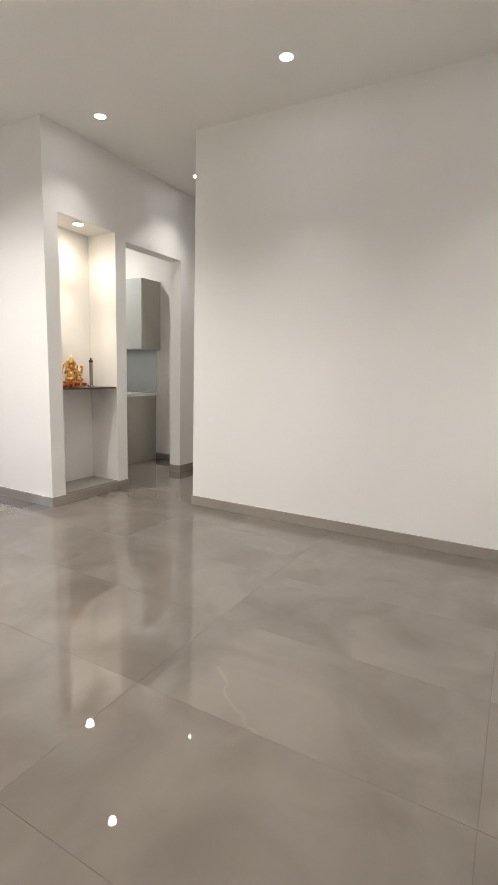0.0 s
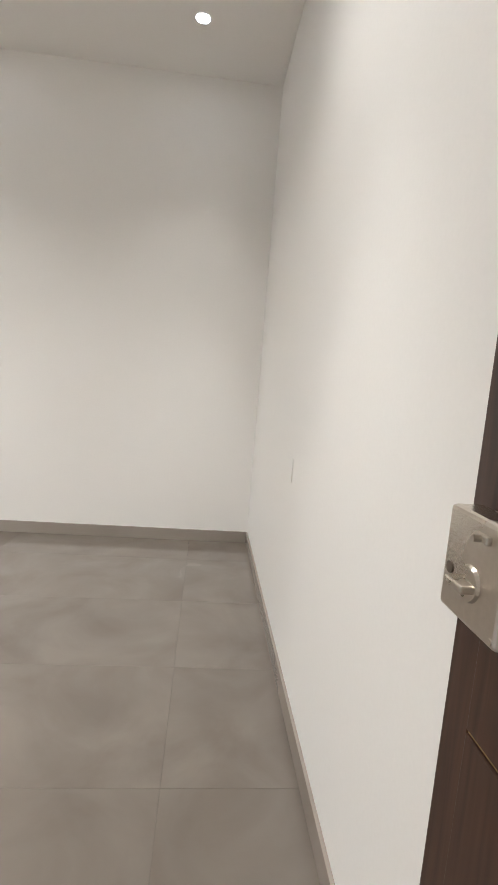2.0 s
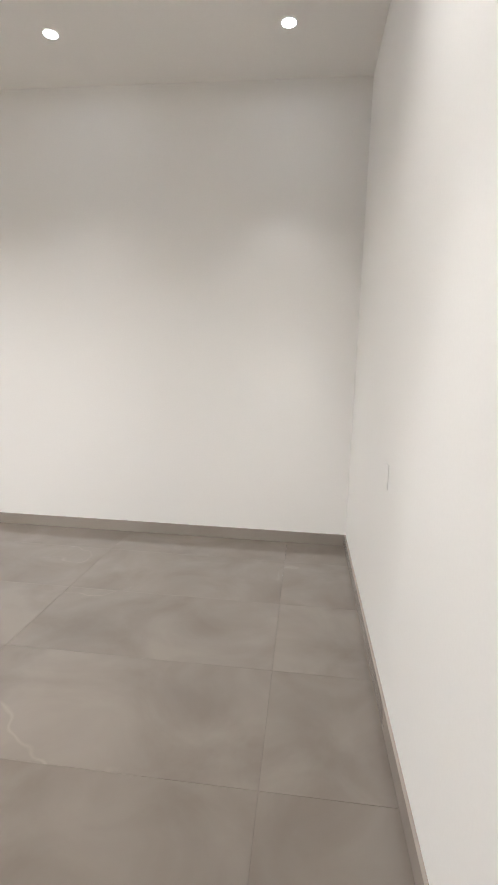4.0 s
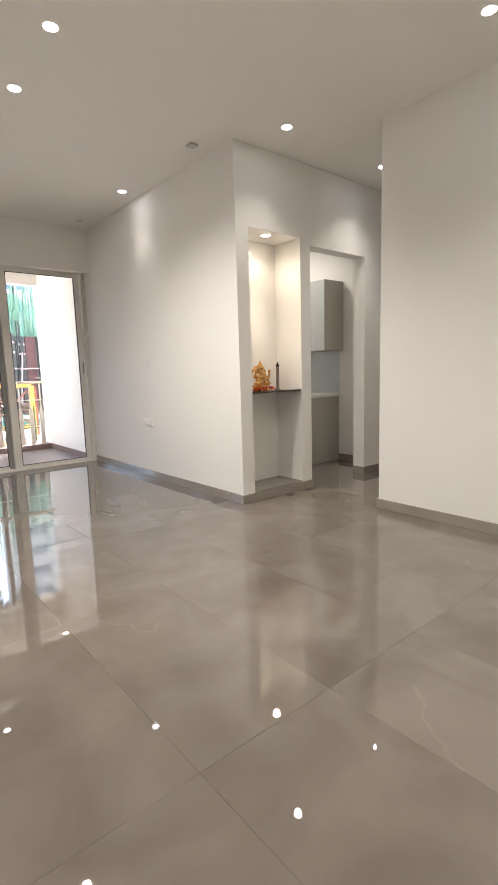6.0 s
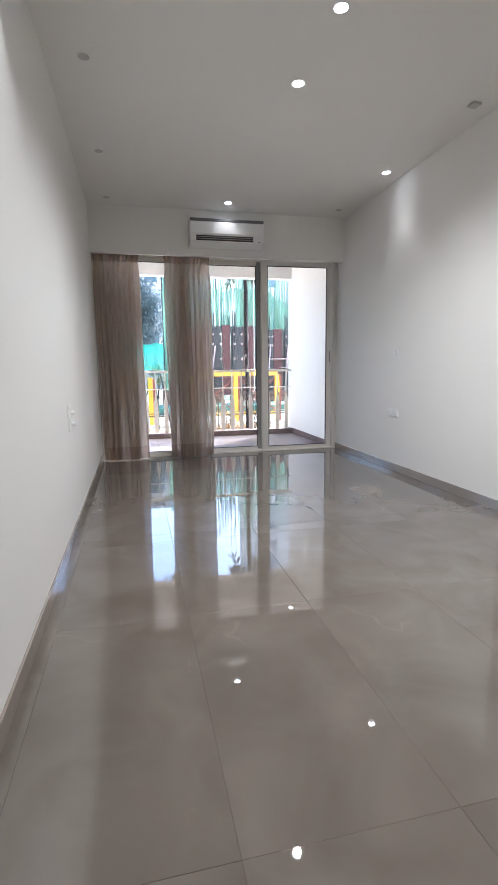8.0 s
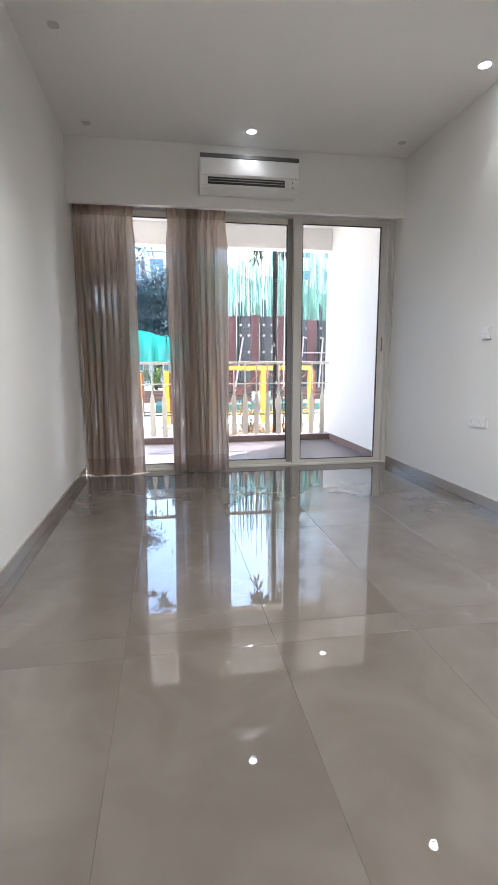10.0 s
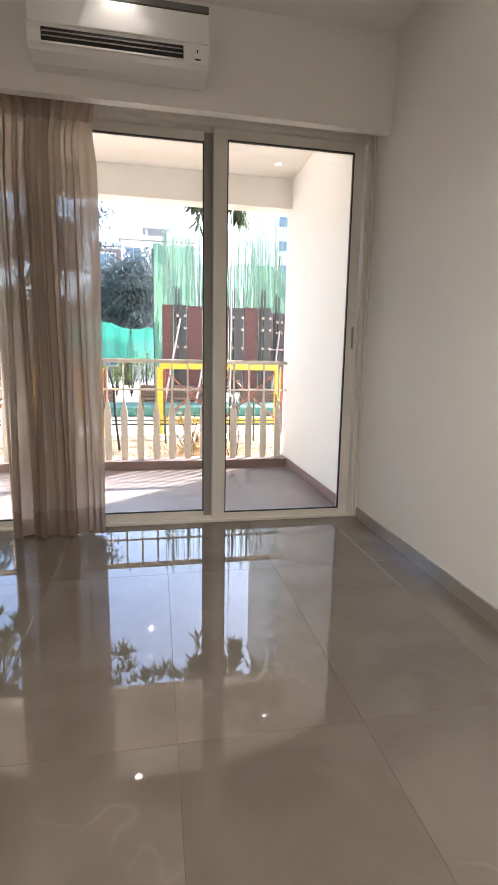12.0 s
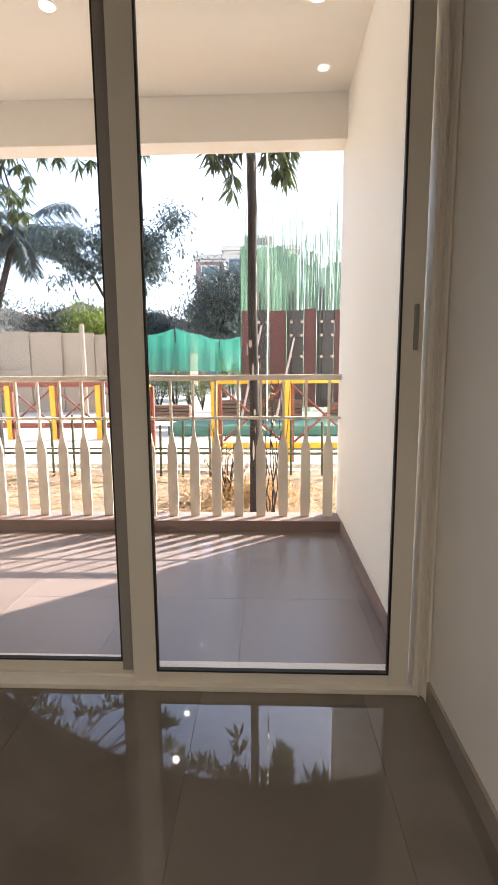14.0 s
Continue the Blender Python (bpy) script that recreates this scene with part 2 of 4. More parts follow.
# ---- the shell of the flat ----
CZ = 3.13
NY, SY, NX, FY, EX = 3.20, -0.08, -3.065, 3.955, 0.81
structure("wall_south", box(-6.65, 0.96, SY - 0.15, SY, -0.1, CZ + 0.1), WALL, "smooth off-white painted wall")
structure("wall_north", box(-6.65, NX, NY, 3.34, -0.1, CZ + 0.1), WALL, "smooth off-white painted wall of the living area")
structure("wall_niche_back", box(-3.57, -3.42, 3.34, 3.985, -0.1, CZ + 0.1), WALL, "off-white back wall of the lit niche")
structure("wall_niche_side", box(-6.3, NX, 3.985, 4.12, -0.1, CZ + 0.1), WALL, "off-white painted wall between niche and kitchen")
structure("wall_niche_head", box(-3.42, NX, 3.34, 3.985, 2.455, CZ + 0.1), WALL, "off-white painted lintel over the niche")
structure("wall_niche_base", box(-3.42, NX - 0.012, 3.34, 3.985, -0.05, 0.09), SKIRT, "beige tiled sill at the foot of the niche")
structure("wall_kitchen_head", box(NX - 0.15, NX, 4.12, 4.99, 2.40, CZ + 0.1), WALL, "off-white lintel over the kitchen opening")
structure("wall_corridor_west", box(NX - 0.15, NX, 4.99, 7.6, -0.1, CZ + 0.1), WALL, "off-white painted corridor wall")
structure("wall_kitchen_north", box(-6.3, NX - 0.15, 5.53, 5.68, -0.1, CZ + 0.1), WALL, "off-white painted kitchen wall")
structure("wall_kitchen_west", box(-6.45, -6.3, 3.985, 5.68, -0.1, CZ + 0.1), WALL, "off-white painted kitchen wall")
structure("wall_foyer_north", box(-2.13, 0.96, FY, FY + 0.15, -0.1, CZ + 0.1), WALL, "smooth blank off-white painted wall")
structure("wall_corridor_east", box(-2.13, -1.98, FY + 0.15, 7.6, -0.1, CZ + 0.1), WALL, "off-white painted corridor wall")
structure("wall_corridor_end", box(-3.3, -1.98, 7.6, 7.75, -0.1, CZ + 0.1), WALL, "off-white painted wall closing the corridor")

bm = bmesh.new()
add_box(bm, EX, EX + 0.15, 1.09, FY, -0.1, CZ + 0.1)
add_box(bm, EX, EX + 0.15, SY, 0.08, -0.1, CZ + 0.1)
add_box(bm, EX, EX + 0.15, 0.08, 1.09, 2.22, CZ + 0.1)
structure("wall_east", bm, WALL, "smooth off-white painted wall with the entrance door")

bm = bmesh.new()
add_box(bm, -6.265, -6.20, SY, NY, 2.578, CZ + 0.1)
add_box(bm, -6.65, -6.265, SY, NY, 2.70, CZ + 0.1)
structure("beam", bm, WALL, "off-white painted beam over the sliding door")

structure("ceiling", box(-6.65, 0.96, SY - 0.15, FY + 0.15, CZ, CZ + 0.12), CEIL, "smooth matt off-white false ceiling")
structure("ceiling_corridor", box(-6.45, -1.98, FY + 0.15, 7.75, CZ, CZ + 0.12), CEIL, "smooth matt off-white false ceiling")
structure("floor", box(-6.55, 0.96, SY - 0.15, FY + 0.1, -0.12, -0.0035), GROUT, "bed under large polished beige-grey vitrified tiles")
structure("floor_corridor", box(-6.45, -1.98, FY + 0.1, 7.75, -0.12, -0.0035), GROUT, "bed under large polished beige-grey vitrified tiles")


def skirting(name, x0, x1, y0, y1, h=0.082):
    structure(name, box(x0, x1, y0, y1, 0.0, h, 0.002), SKIRT, "beige-grey polished tile skirting")


T = 0.012
skirting("baseboard_south", -6.42, EX - T, SY, SY + T)
skirting("baseboard_north", -6.40, NX + T, NY - T, NY)
skirting("baseboard_pillar", NX, NX + T, NY, 4.12 + T)
skirting("baseboard_kitchen_south", NX - 0.9, NX, 4.12, 4.12 + T)
skirting("baseboard_corridor_west", NX, NX + T, 4.99 - T, 7.6)
skirting("baseboard_jamb", NX - 0.15, NX, 4.99 - T, 4.99)
skirting("baseboard_kitchen_north", -3.9, NX - 0.15, 5.53 - T, 5.53)
skirting("baseboard_foyer_north", -2.13 - T, EX - T, FY - T, FY)
skirting("baseboard_corridor_east", -2.13 - T, -2.13, FY, 7.6)
skirting("baseboard_east", EX - T, EX, 1.10, FY)
skirting("baseboard_east_short", EX - T, EX, SY, 0.07)


# ---- sliding balcony door ----
WX = -6.45


def ring(bm, x0, x1, y0, y1, z0, z1, w, wl=None, wr=None, wb=None, wt=None, bevel=0.002):
    wl, wr, wb, wt = wl or w, wr or w, wb or w, wt or w
    add_box(bm, x0, x1, y0, y0 + wl, z0, z1, bevel)
    add_box(bm, x0, x1, y1 - wr, y1, z0, z1, bevel)
    add_box(bm, x0, x1, y0 + wl, y1 - wr, z0, z0 + wb, bevel)
    add_box(bm, x0, x1, y0 + wl, y1 - wr, z1 - wt, z1, bevel)


door = thing("sliding_door", "cream powder-coated aluminium sliding door with clear glass, closed, between room and balcony", "door", (WX, SY, 0))
door.location = (0, 0, 0)
bm = bmesh.new()
ring(bm, WX - 0.15, WX + 0.012, SY + 0.001, NY - 0.001, 0.0, 2.665, 0.045, wb=0.02, wt=0.055)
for xx in (WX - 0.1, WX - 0.045):
    add_box(bm, xx - 0.004, xx + 0.004, SY + 0.05, NY - 0.05, 0.02, 0.03)
for yy in (SY + 0.022, NY - 0.028, NY - 0.012):
    add_box(bm, WX + 0.012, WX + 0.020, yy - 0.004, yy + 0.004, 0.0, 2.66, 0.0015)
add_box(bm, WX + 0.012, WX + 0.022, SY + 0.002, NY - 0.002, 2.640, 2.650, 0.0015)
add_box(bm, WX + 0.012, WX + 0.05, NY - 0.013, NY - 0.001, 0.0, 2.66, 0.004)
part("door_frame", bm, ALU, door)


def sash(y0, y1, xc, wl=0.085, wr=0.085, handle=None):
    p = bmesh.new()
    ring(p, xc - 0.022, xc + 0.022, y0, y1, 0.012, 2.608, 0.08, wl=wl, wr=wr, wb=0.052, wt=0.062)
    s = part("sash", p, ALU, door)
    p = bmesh.new()
    ring(p, xc + 0.003, xc + 0.0235, y0 + wl - 0.001, y1 - wr + 0.001, 0.063, 2.547, 0.007, bevel=0)
    part("gasket", p, RUBBER, s, "thin black rubber gasket")
    g = part("pane", box(xc - 0.003, xc + 0.003, y0 + wl - 0.01, y1 - wr + 0.01, 0.055, 2.555), GLASS, s, "clear glass pane")
    g.visible_shadow = False
    return s


inner, outer = WX - 0.035, WX - 0.095
right = sash(2.113, 3.14, inner, wl=0.09, wr=0.072)
middle = sash(1.02, 2.185, outer, wl=0.09, wr=0.13)
left = sash(-0.035, 1.11, inner, wl=0.06, wr=0.095)
p = bmesh.new()
add_box(p, inner + 0.018, inner + 0.03, 3.108, 3.124, 1.25, 1.40, 0.003)
part("handle", p, ALU_DARK, right, "slim recessed grey pull")
p = bmesh.new()
add_box(p, outer + 0.022, outer + 0.026, 2.056, 2.112, 0.03, 2.60)
part("interlock", p, ALU_DARK, middle, "dark grey interlock strip")


# ---- lamps in the ceiling ----
def downlight(x, y, z=CZ, lit=True, warm=False, spot=SPOT_POWER, spread=SPREAD_POWER, disc=None, r=0.040, soft=0.7, cone=56, wide_cone=150, wide_soft=1.0, label=None):
    lab = label or ("round recessed white LED downlight, lit" if lit else "round recessed white LED downlight, switched off, in the ceiling")
    t = thing("downlight", lab, "light", (x, y, z))
    bm = bmesh.new()
    prof = ((r - 0.004, 0.0), (r + 0.003, -0.004), (r + 0.008, -0.002), (r + 0.008, 0.0))
    seg = 32
    rings = [[bm.verts.new((q * math.cos(k * math.tau / seg), q * math.sin(k * math.tau / seg), h)) for k in range(seg)] for q, h in prof]
    for i in range(3):
        for k in range(seg):
            bm.faces.new((rings[i][k], rings[i][(k + 1) % seg], rings[i + 1][(k + 1) % seg], rings[i + 1][k]))
    part("rim", bm, PLASTIC, t, smooth=True)
    bm = bmesh.new()
    lathe(bm, ((r - 0.004, -0.003), (r - 0.003, -0.001)), 32)
    part("lens", bm, disc or (LED if lit else LED_OFF), t, "glowing disc" if lit else "dull grey disc")
    if lit and spot:
        col = (1.0, 0.80, 0.56) if warm else (1.0, 0.89, 0.75)
        lamp = new("spot", bpy.data.lights.new("spot", "SPOT"))
        lamp.data.energy, lamp.data.spot_size, lamp.data.spot_blend, lamp.data.shadow_soft_size = spot * LAMP, radians(cone), soft, 0.02
        lamp.data.color = col
        lamp.matrix_world = pose(x, y, z - 0.03)
        if spread:
            wide = new("glow_light", bpy.data.lights.new("glow_light", "SPOT"))
            wide.data.energy, wide.data.spot_size, wide.data.spot_blend, wide.data.shadow_soft_size = spread * LAMP, radians(wide_cone), wide_soft, 0.03
            wide.data.color = col
            wide.matrix_world = pose(x, y, z - 0.03)
    return t


# x -1.08 and 0.29: unseen lamps, added on the grid to brighten the foyer
for x, y, w, v, c in ((-2.645, 1.593, 11, 2.0, 56), (-3.38, 1.593, 16, 1.2, 56), (-1.08, 1.593, 8, 5.0, 52), (0.29, 1.593, 4.2, 8.0, 46)):
    downlight(x, y, spread=w, spot=v, cone=c)
downlight(-5.885, 1.567, spot=0.35, spread=0.1, wide_cone=120, cone=84, soft=0.5)
downlight(-4.69, 2.988, spot=0.9, spread=0.2, wide_cone=120, soft=0.6, cone=74)
for x, y, w, v, c in ((-1.08, 3.437, 0.9, 3.5, 42), (-2.67, 3.44, 0.8, 1.6, 100), (-2.667, 4.733, 1.8, 2.0, 105), (0.29, 3.44, 1.1, 7.0, 42), (-2.03, 0.16, 2.6, 0.5, 42)):
    downlight(x, y, spot=w, spread=v, wide_cone=c, wide_soft=0.8, cone=72, soft=0.6)
for x, y in ((-3.373, 0.165), (-4.74, 0.16), (-5.95, 0.16), (-5.88, 2.98)):
    downlight(x, y, lit=False)
downlight(-3.19, 3.66, 2.455, warm=True, disc=LED_WARM, spot=3.2, spread=1.0, r=0.043, cone=55, label="small warm LED downlight lighting the niche")
t = thing("smoke_detector", "small square grey-white ceiling sensor", "sensor", (-3.36, 2.995, CZ))
part("sensor_body", box(-0.038, 0.038, -0.038, 0.038, -0.02, 0.0, 0.008), LED_OFF, t)


# ---- air conditioner ----
def air_conditioner():
    y0, y1, z0, z1, xb, xf = 1.115, 2.03, 2.668, 2.976, -6.198, -5.99
    t = thing("air_conditioner", "white wall-mounted split air conditioner with a grey top band", "air conditioner")
    prof = [(xb, z0 + 0.01), (xb + 0.10, z0), (xf - 0.03, z0 + 0.022), (xf - 0.006, z0 + 0.045), (xf, z0 + 0.10), (xf + 0.002, z1 - 0.045), (xf - 0.008, z1 - 0.008), (xf - 0.03, z1), (xb, z1)]
    bm = bmesh.new()
    ends = []
    for y in (y0, y0 + 0.006, y1 - 0.006, y1):
        k = 0.985 if y in (y0, y1) else 1.0
        cx, cz = (xb + xf) / 2, (z0 + z1) / 2
        ends.append([bm.verts.new((cx + (x - cx) * k, y, cz + (z - cz) * k)) for x, z in prof])
    for a, b in zip(ends, ends[1:]):
        for i in range(len(prof)):
            j = (i + 1) % len(prof)
            bm.faces.new((a[i], a[j], b[j], b[i]))
    bm.faces.new(ends[0][::-1])
    bm.faces.new(ends[-1])
    bmesh.ops.recalc_face_normals(bm, faces=bm.faces)
    part("body", bm, PLASTIC, t)
    part("top_band", box(xf - 0.05, xf + 0.011, y0 + 0.002, y1 - 0.002, z1 - 0.036, z1 - 0.002, 0.004), BAND_GREY, t, "grey trim band")
    part("front_panel", box(xf - 0.01, xf + 0.010, y0 + 0.004, y1 - 0.004, z0 + 0.128, z1 - 0.04, 0.006), PLASTIC, t)
    bm = box(xf - 0.05, xf + 0.0035, y0 + 0.07, y1 - 0.135, z0 + 0.050, z0 + 0.112)
    part("outlet", bm, DARK, t, "dark air outlet")
    bm = bmesh.new()
    for zz in (z0 + 0.070, z0 + 0.092):
        add_box(bm, xf - 0.03, xf + 0.009, y0 + 0.075, y1 - 0.14, zz, zz + 0.004)
    part("louver", bm, PLASTIC_GREY, t, "thin louvre blades")
    part("vane", box(xf - 0.03, xf + 0.004, y0 + 0.07, y1 - 0.135, z0 + 0.040, z0 + 0.052, 0.003), PLASTIC, t)
    bm = bmesh.new()
    add_box(bm, xf - 0.01, xf + 0.003, y1 - 0.10, y1 - 0.02, z0 + 0.035, z0 + 0.115, 0.003)
    part("display_cover", bm, PLASTIC, t)
    bm = bmesh.new()
    add_box(bm, xf, xf + 0.005, y1 - 0.075, y1 - 0.045, z0 + 0.05, z0 + 0.056)
    part("mark", bm, DARK, t)
    part("mark", box(xf, xf + 0.005, y1 - 0.065, y1 - 0.058, z0 + 0.085, z0 + 0.10), DARK, t)


air_conditioner()


# ---- curtains ----
def curtain(name, y0, y1, top, seed, label):
    rnd = random.Random(seed)
    t = thing(name, label, "curtain")
    n, m = 420, 30
    folds = 8
    ph = [rnd.uniform(-0.9, 0.9) for _ in range(folds + 2)]
    amp = [rnd.uniform(0.55, 1.25) for _ in range(folds + 2)]
    flat_l, flat_r = rnd.uniform(0.09, 0.12), rnd.uniform(0.17, 0.21)
    stops = ((0.0, 0.0), (0.09, flat_l), (0.90, 1 - flat_r), (1.0, 1.0))

    def spread(u, v):
        """Across the drape: flat single cloth at both edges, the fullness gathered in the middle."""
        for (ua, wa), (ub, wb) in zip(stops, stops[1:]):
            if u <= ub + 1e-9:
                w = wa + (wb - wa) * (u - ua) / (ub - ua)
                break
        even = 1 - min(1, v / 0.10)
        return w * (1 - even) + u * even

    def point(u, v):
        u = min(1.0, max(0.0, u))
        s = u * folds
        k = int(s)
        f = s - k
        a = amp[k] * (1 - f) + amp[k + 1] * f
        full = min(1, max(0.12, min((u - 0.07) / 0.05, (0.93 - u) / 0.05)))
        depth = 0.026 if v < 0.045 else 0.026 + 0.034 * min(1, (v - 0.045) * 5) * full
        wob = ph[k] * (1 - f) + ph[k + 1] * f
        x = -6.335 + 0.035 * v + depth * a * (1 if v < 0.045 else 0.25 + 0.75 * full) * math.sin(s * math.tau + wob * v * 2.0) + 0.010 * math.sin(s * math.tau * 2.3 + wob * 5) * v
        drift = 0.02 * math.sin(v * 3.0 + wob * 3) * v
        squeeze = 1 - 0.07 * math.exp(-((v - 0.06) / 0.05) ** 2) - 0.03 * math.exp(-((v - 0.6) / 0.3) ** 2)
        y = (y0 + y1) / 2 + (spread(u, v) - 0.5) * (y1 - y0) * squeeze + drift + 0.030 * (full if v > 0.045 else 0.3) * a * (0.5 + 0.5 * v) * math.sin(2 * s * math.tau + wob)
        return x, y, top - v * (top - 0.012)
    for nm, v0, v1, rows, mat, lab in (("heading", 0.0, 0.045, 4, HEM, "pinch-pleated heading band"), ("drape", 0.045, 0.935, m, SHEER, "sheer folds"), ("hem", 0.935, 1.0, 4, HEM, "deeper-toned double hem")):
        bm = bmesh.new()
        g = [[bm.verts.new(point(i / n, v0 + (v1 - v0) * j / rows)) for i in range(n + 1)] for j in range(rows + 1)]
        for j in range(rows):
            for i in range(n):
                bm.faces.new((g[j][i], g[j][i + 1], g[j + 1][i + 1], g[j + 1][i]))
        part(nm, bm, mat, t, lab, smooth=True)


curtain("curtain", -0.065, 0.51, 2.625, 3, "sheer taupe pleated curtain drawn to the side wall")
curtain("curtain", 0.795, 1.40, 2.625, 8, "sheer taupe pleated curtain halfway along the balcony door")


# ---- niche shelf and the things on it ----
t = thing("shelf", "thin polished dark stone shelf across the niche", "shelf")
part("shelf_slab", box(-3.42, NX - 0.006, 3.342, 3.983, 1.006, 1.022, 0.003), surface("dark_granite", (0.06, 0.045, 0.04), 0.12, grain=0.3), t)


def blob(bm, c, r, sz=1.0, sx=1.0, sy=1.0, u=12, v=8):
    m = Matrix.Translation(c) @ Matrix.Diagonal((r * sx, r * sy, r * sz, 1))
    bmesh.ops.create_uvsphere(bm, u_segments=u, v_segments=v, radius=1, matrix=m)


def statue():
    bm = bmesh.new()
    cx, cy, z = -3.24, 3.595, 1.022
    lathe(bm, ((0.10, 0), (0.105, 0.012), (0.085, 0.02), (0.075, 0.035), (0.09, 0.045), (0.09, 0.052)), 20, (cx, cy, z))
    blob(bm, (cx, cy, z + 0.105), 0.052, 1.05, 0.8, 1.0)
    for s in (-1, 1):
        blob(bm, (cx + 0.03, cy + s * 0.055, z + 0.07), 0.032, 0.7, 1.3, 1.3)
        add_tube(bm, (cx, cy + s * 0.045, z + 0.14), (cx + 0.02, cy + s * 0.092, z + 0.125), 0.014, 0.012)
        add_tube(bm, (cx + 0.02, cy + s * 0.092, z + 0.125), (cx + 0.035, cy + s * 0.085, z + 0.175), 0.012, 0.009)
        add_tube(bm, (cx, cy + s * 0.045, z + 0.13), (cx + 0.04, cy + s * 0.07, z + 0.10), 0.013, 0.010)
        blob(bm, (cx + 0.035, cy + s * 0.085, z + 0.185), 0.016)
        blob(bm, (cx, cy + s * 0.045, z + 0.185), 0.026, 1.1, 0.35, 1.0)
    blob(bm, (cx + 0.005, cy, z + 0.185), 0.034, 1.0, 0.95, 0.95)
    pts = [(0.035, 0.0, 0.18), (0.052, 0.005, 0.15), (0.055, 0.012, 0.12), (0.048, 0.026, 0.10)]
    for a, b in zip(pts, pts[1:]):
        add_tube(bm, (cx + a[0], cy + a[1], z + a[2]), (cx + b[0], cy + b[1], z + b[2]), 0.013, 0.010)
    lathe(bm, ((0.034, 0.21), (0.038, 0.222), (0.028, 0.235), (0.022, 0.25), (0.012, 0.265), (0.006, 0.285)), 16, (cx, cy, z))
    seg = 22
    for k in range(seg):
        a = math.pi * (k / (seg - 1)) - 0.0
        blob(bm, (cx - 0.03, cy + 0.088 * math.cos(a), z + 0.13 + 0.105 * math.sin(a)), 0.011, u=8, v=6)
    ob = part("statue", bm, GOLD, None, smooth=True)
    tagged(ob, "small golden seated statue standing on the niche shelf", "statue")
    rnd = random.Random(4)
    g = thing("flower_garland", "orange and red marigold flowers heaped round the statue's foot", "flowers")
    mats = [surface("marigold", (0.75, 0.16, 0.02), 0.8, grain=0.3, scale=60), surface("red_petals", (0.50, 0.03, 0.02), 0.8, grain=0.3, scale=60)]
    for k in range(26):
        a = rnd.uniform(-2.2, 2.2)
        q = rnd.uniform(0.085, 0.115)
        bm = bmesh.new()
        r = rnd.uniform(0.012, 0.019)
        c = Vector((cx + q * math.cos(a), cy + q * 1.35 * math.sin(a), z + r * 0.8 + rnd.choice((0, 0, 0.012))))
        for i in range(3):
            for j in range(8):
                w = j * math.tau / 8 + i * 0.4
                o = Vector((math.cos(w), math.sin(w), 0)) * r * (1 - i * 0.3)
                up = Vector((0, 0, r * (0.2 + i * 0.35)))
                side = Vector((-math.sin(w), math.cos(w), 0)) * r * 0.35
                bm.faces.new([bm.verts.new(p) for p in (c + up * 0.3, c + o + side + up, c + o * 1.1 + up * 1.2, c + o - side + up)])
        bmesh.ops.create_uvsphere(bm, u_segments=8, v_segments=5, radius=r * 0.6, matrix=Matrix.Translation(c + Vector((0, 0, r * 0.2))))
        part("flower", bm, mats[k % 2], g)
    t = thing("incense_holder", "slim upright grey metal incense tube with a dark cap", "incense holder")
    bm = bmesh.new()
    lathe(bm, ((0.030, 0), (0.030, 0.008), (0.016, 0.014), (0.0155, 0.016), (0.0155, 0.225), (0.0165, 0.228)), 20, (-3.20, 3.785, z))
    part("tube", bm, surface("pewter", (0.30, 0.28, 0.25), 0.35, 0.9, grain=0.15), t, smooth=True)
    bm = bmesh.new()
    lathe(bm, ((0.019, 0.0), (0.019, 0.018), (0.008, 0.022), (0.008, 0.03), (0.012, 0.034), (0.002, 0.042)), 20, (-3.20, 3.785, z + 0.228))
    part("cap", bm, DARK, t, smooth=True)


statue()


# ---- kitchen seen through the opening ----
def kitchen():
    lam = surface("greige_laminate", (0.42, 0.40, 0.345), 0.4, grain=0.04, scale=6)
    lam2 = surface("pale_gloss_front", (0.62, 0.64, 0.62), 0.2, grain=0.02, bump=0)
    top = surface("white_quartz", (0.72, 0.72, 0.70), 0.2, grain=0.05, scale=20)
    for k in range(3):
        x1 = -3.875 - k * 0.6
        t = thing("base_cabinet", "greige laminate kitchen base cabinet with dark glossy front", "cabinet", group="kitchen base cabinets")
        part("carcass", box(x1 - 0.6, x1, 4.985, 5.528, 0.0, 0.855, 0.001), lam, t)
        part("plinth", box(x1 - 0.598, x1 - 0.003, 4.983, 4.985, 0.0, 0.08), DARK, t)
        part("door", box(x1 - 0.597, x1 - 0.004, 4.958, 4.983, 0.01, 0.815, 0.002), DARK, t)
        part("handle", box(x1 - 0.597, x1 - 0.004, 4.937, 4.95, 0.822, 0.85), DARK, t, "dark recessed grip rail")
    part("worktop_slab", box(-6.29, -3.855, 4.915, 5.529, 0.856, 0.896, 0.003), top, thing("worktop", "white quartz kitchen worktop", "worktop"))
    for k in range(3):
        x1 = -3.80 - k * 0.6
        t = thing("wall_cabinet", "greige laminate kitchen wall cabinet with pale gloss door", "cabinet", group="kitchen wall cabinets")
        part("carcass", box(x1 - 0.6, x1, 5.185, 5.528, 1.445, 2.305, 0.001), lam, t)
        part("door", box(x1 - 0.597, x1 - 0.004, 5.165, 5.183, 1.447, 2.303, 0.002), lam2, t)
    bs = surface("gloss_wall_tile", (0.66, 0.70, 0.70), 0.1, grain=0.02, bump=0)
    structure("backsplash", box(-6.29, -3.865, 5.522, 5.529, 0.897, 1.444), bs, "pale glossy tiled backsplash")


kitchen()
# added out of view, in place of daylight from the kitchen window
downlight(-4.4, 4.75, spot=3, spread=6)


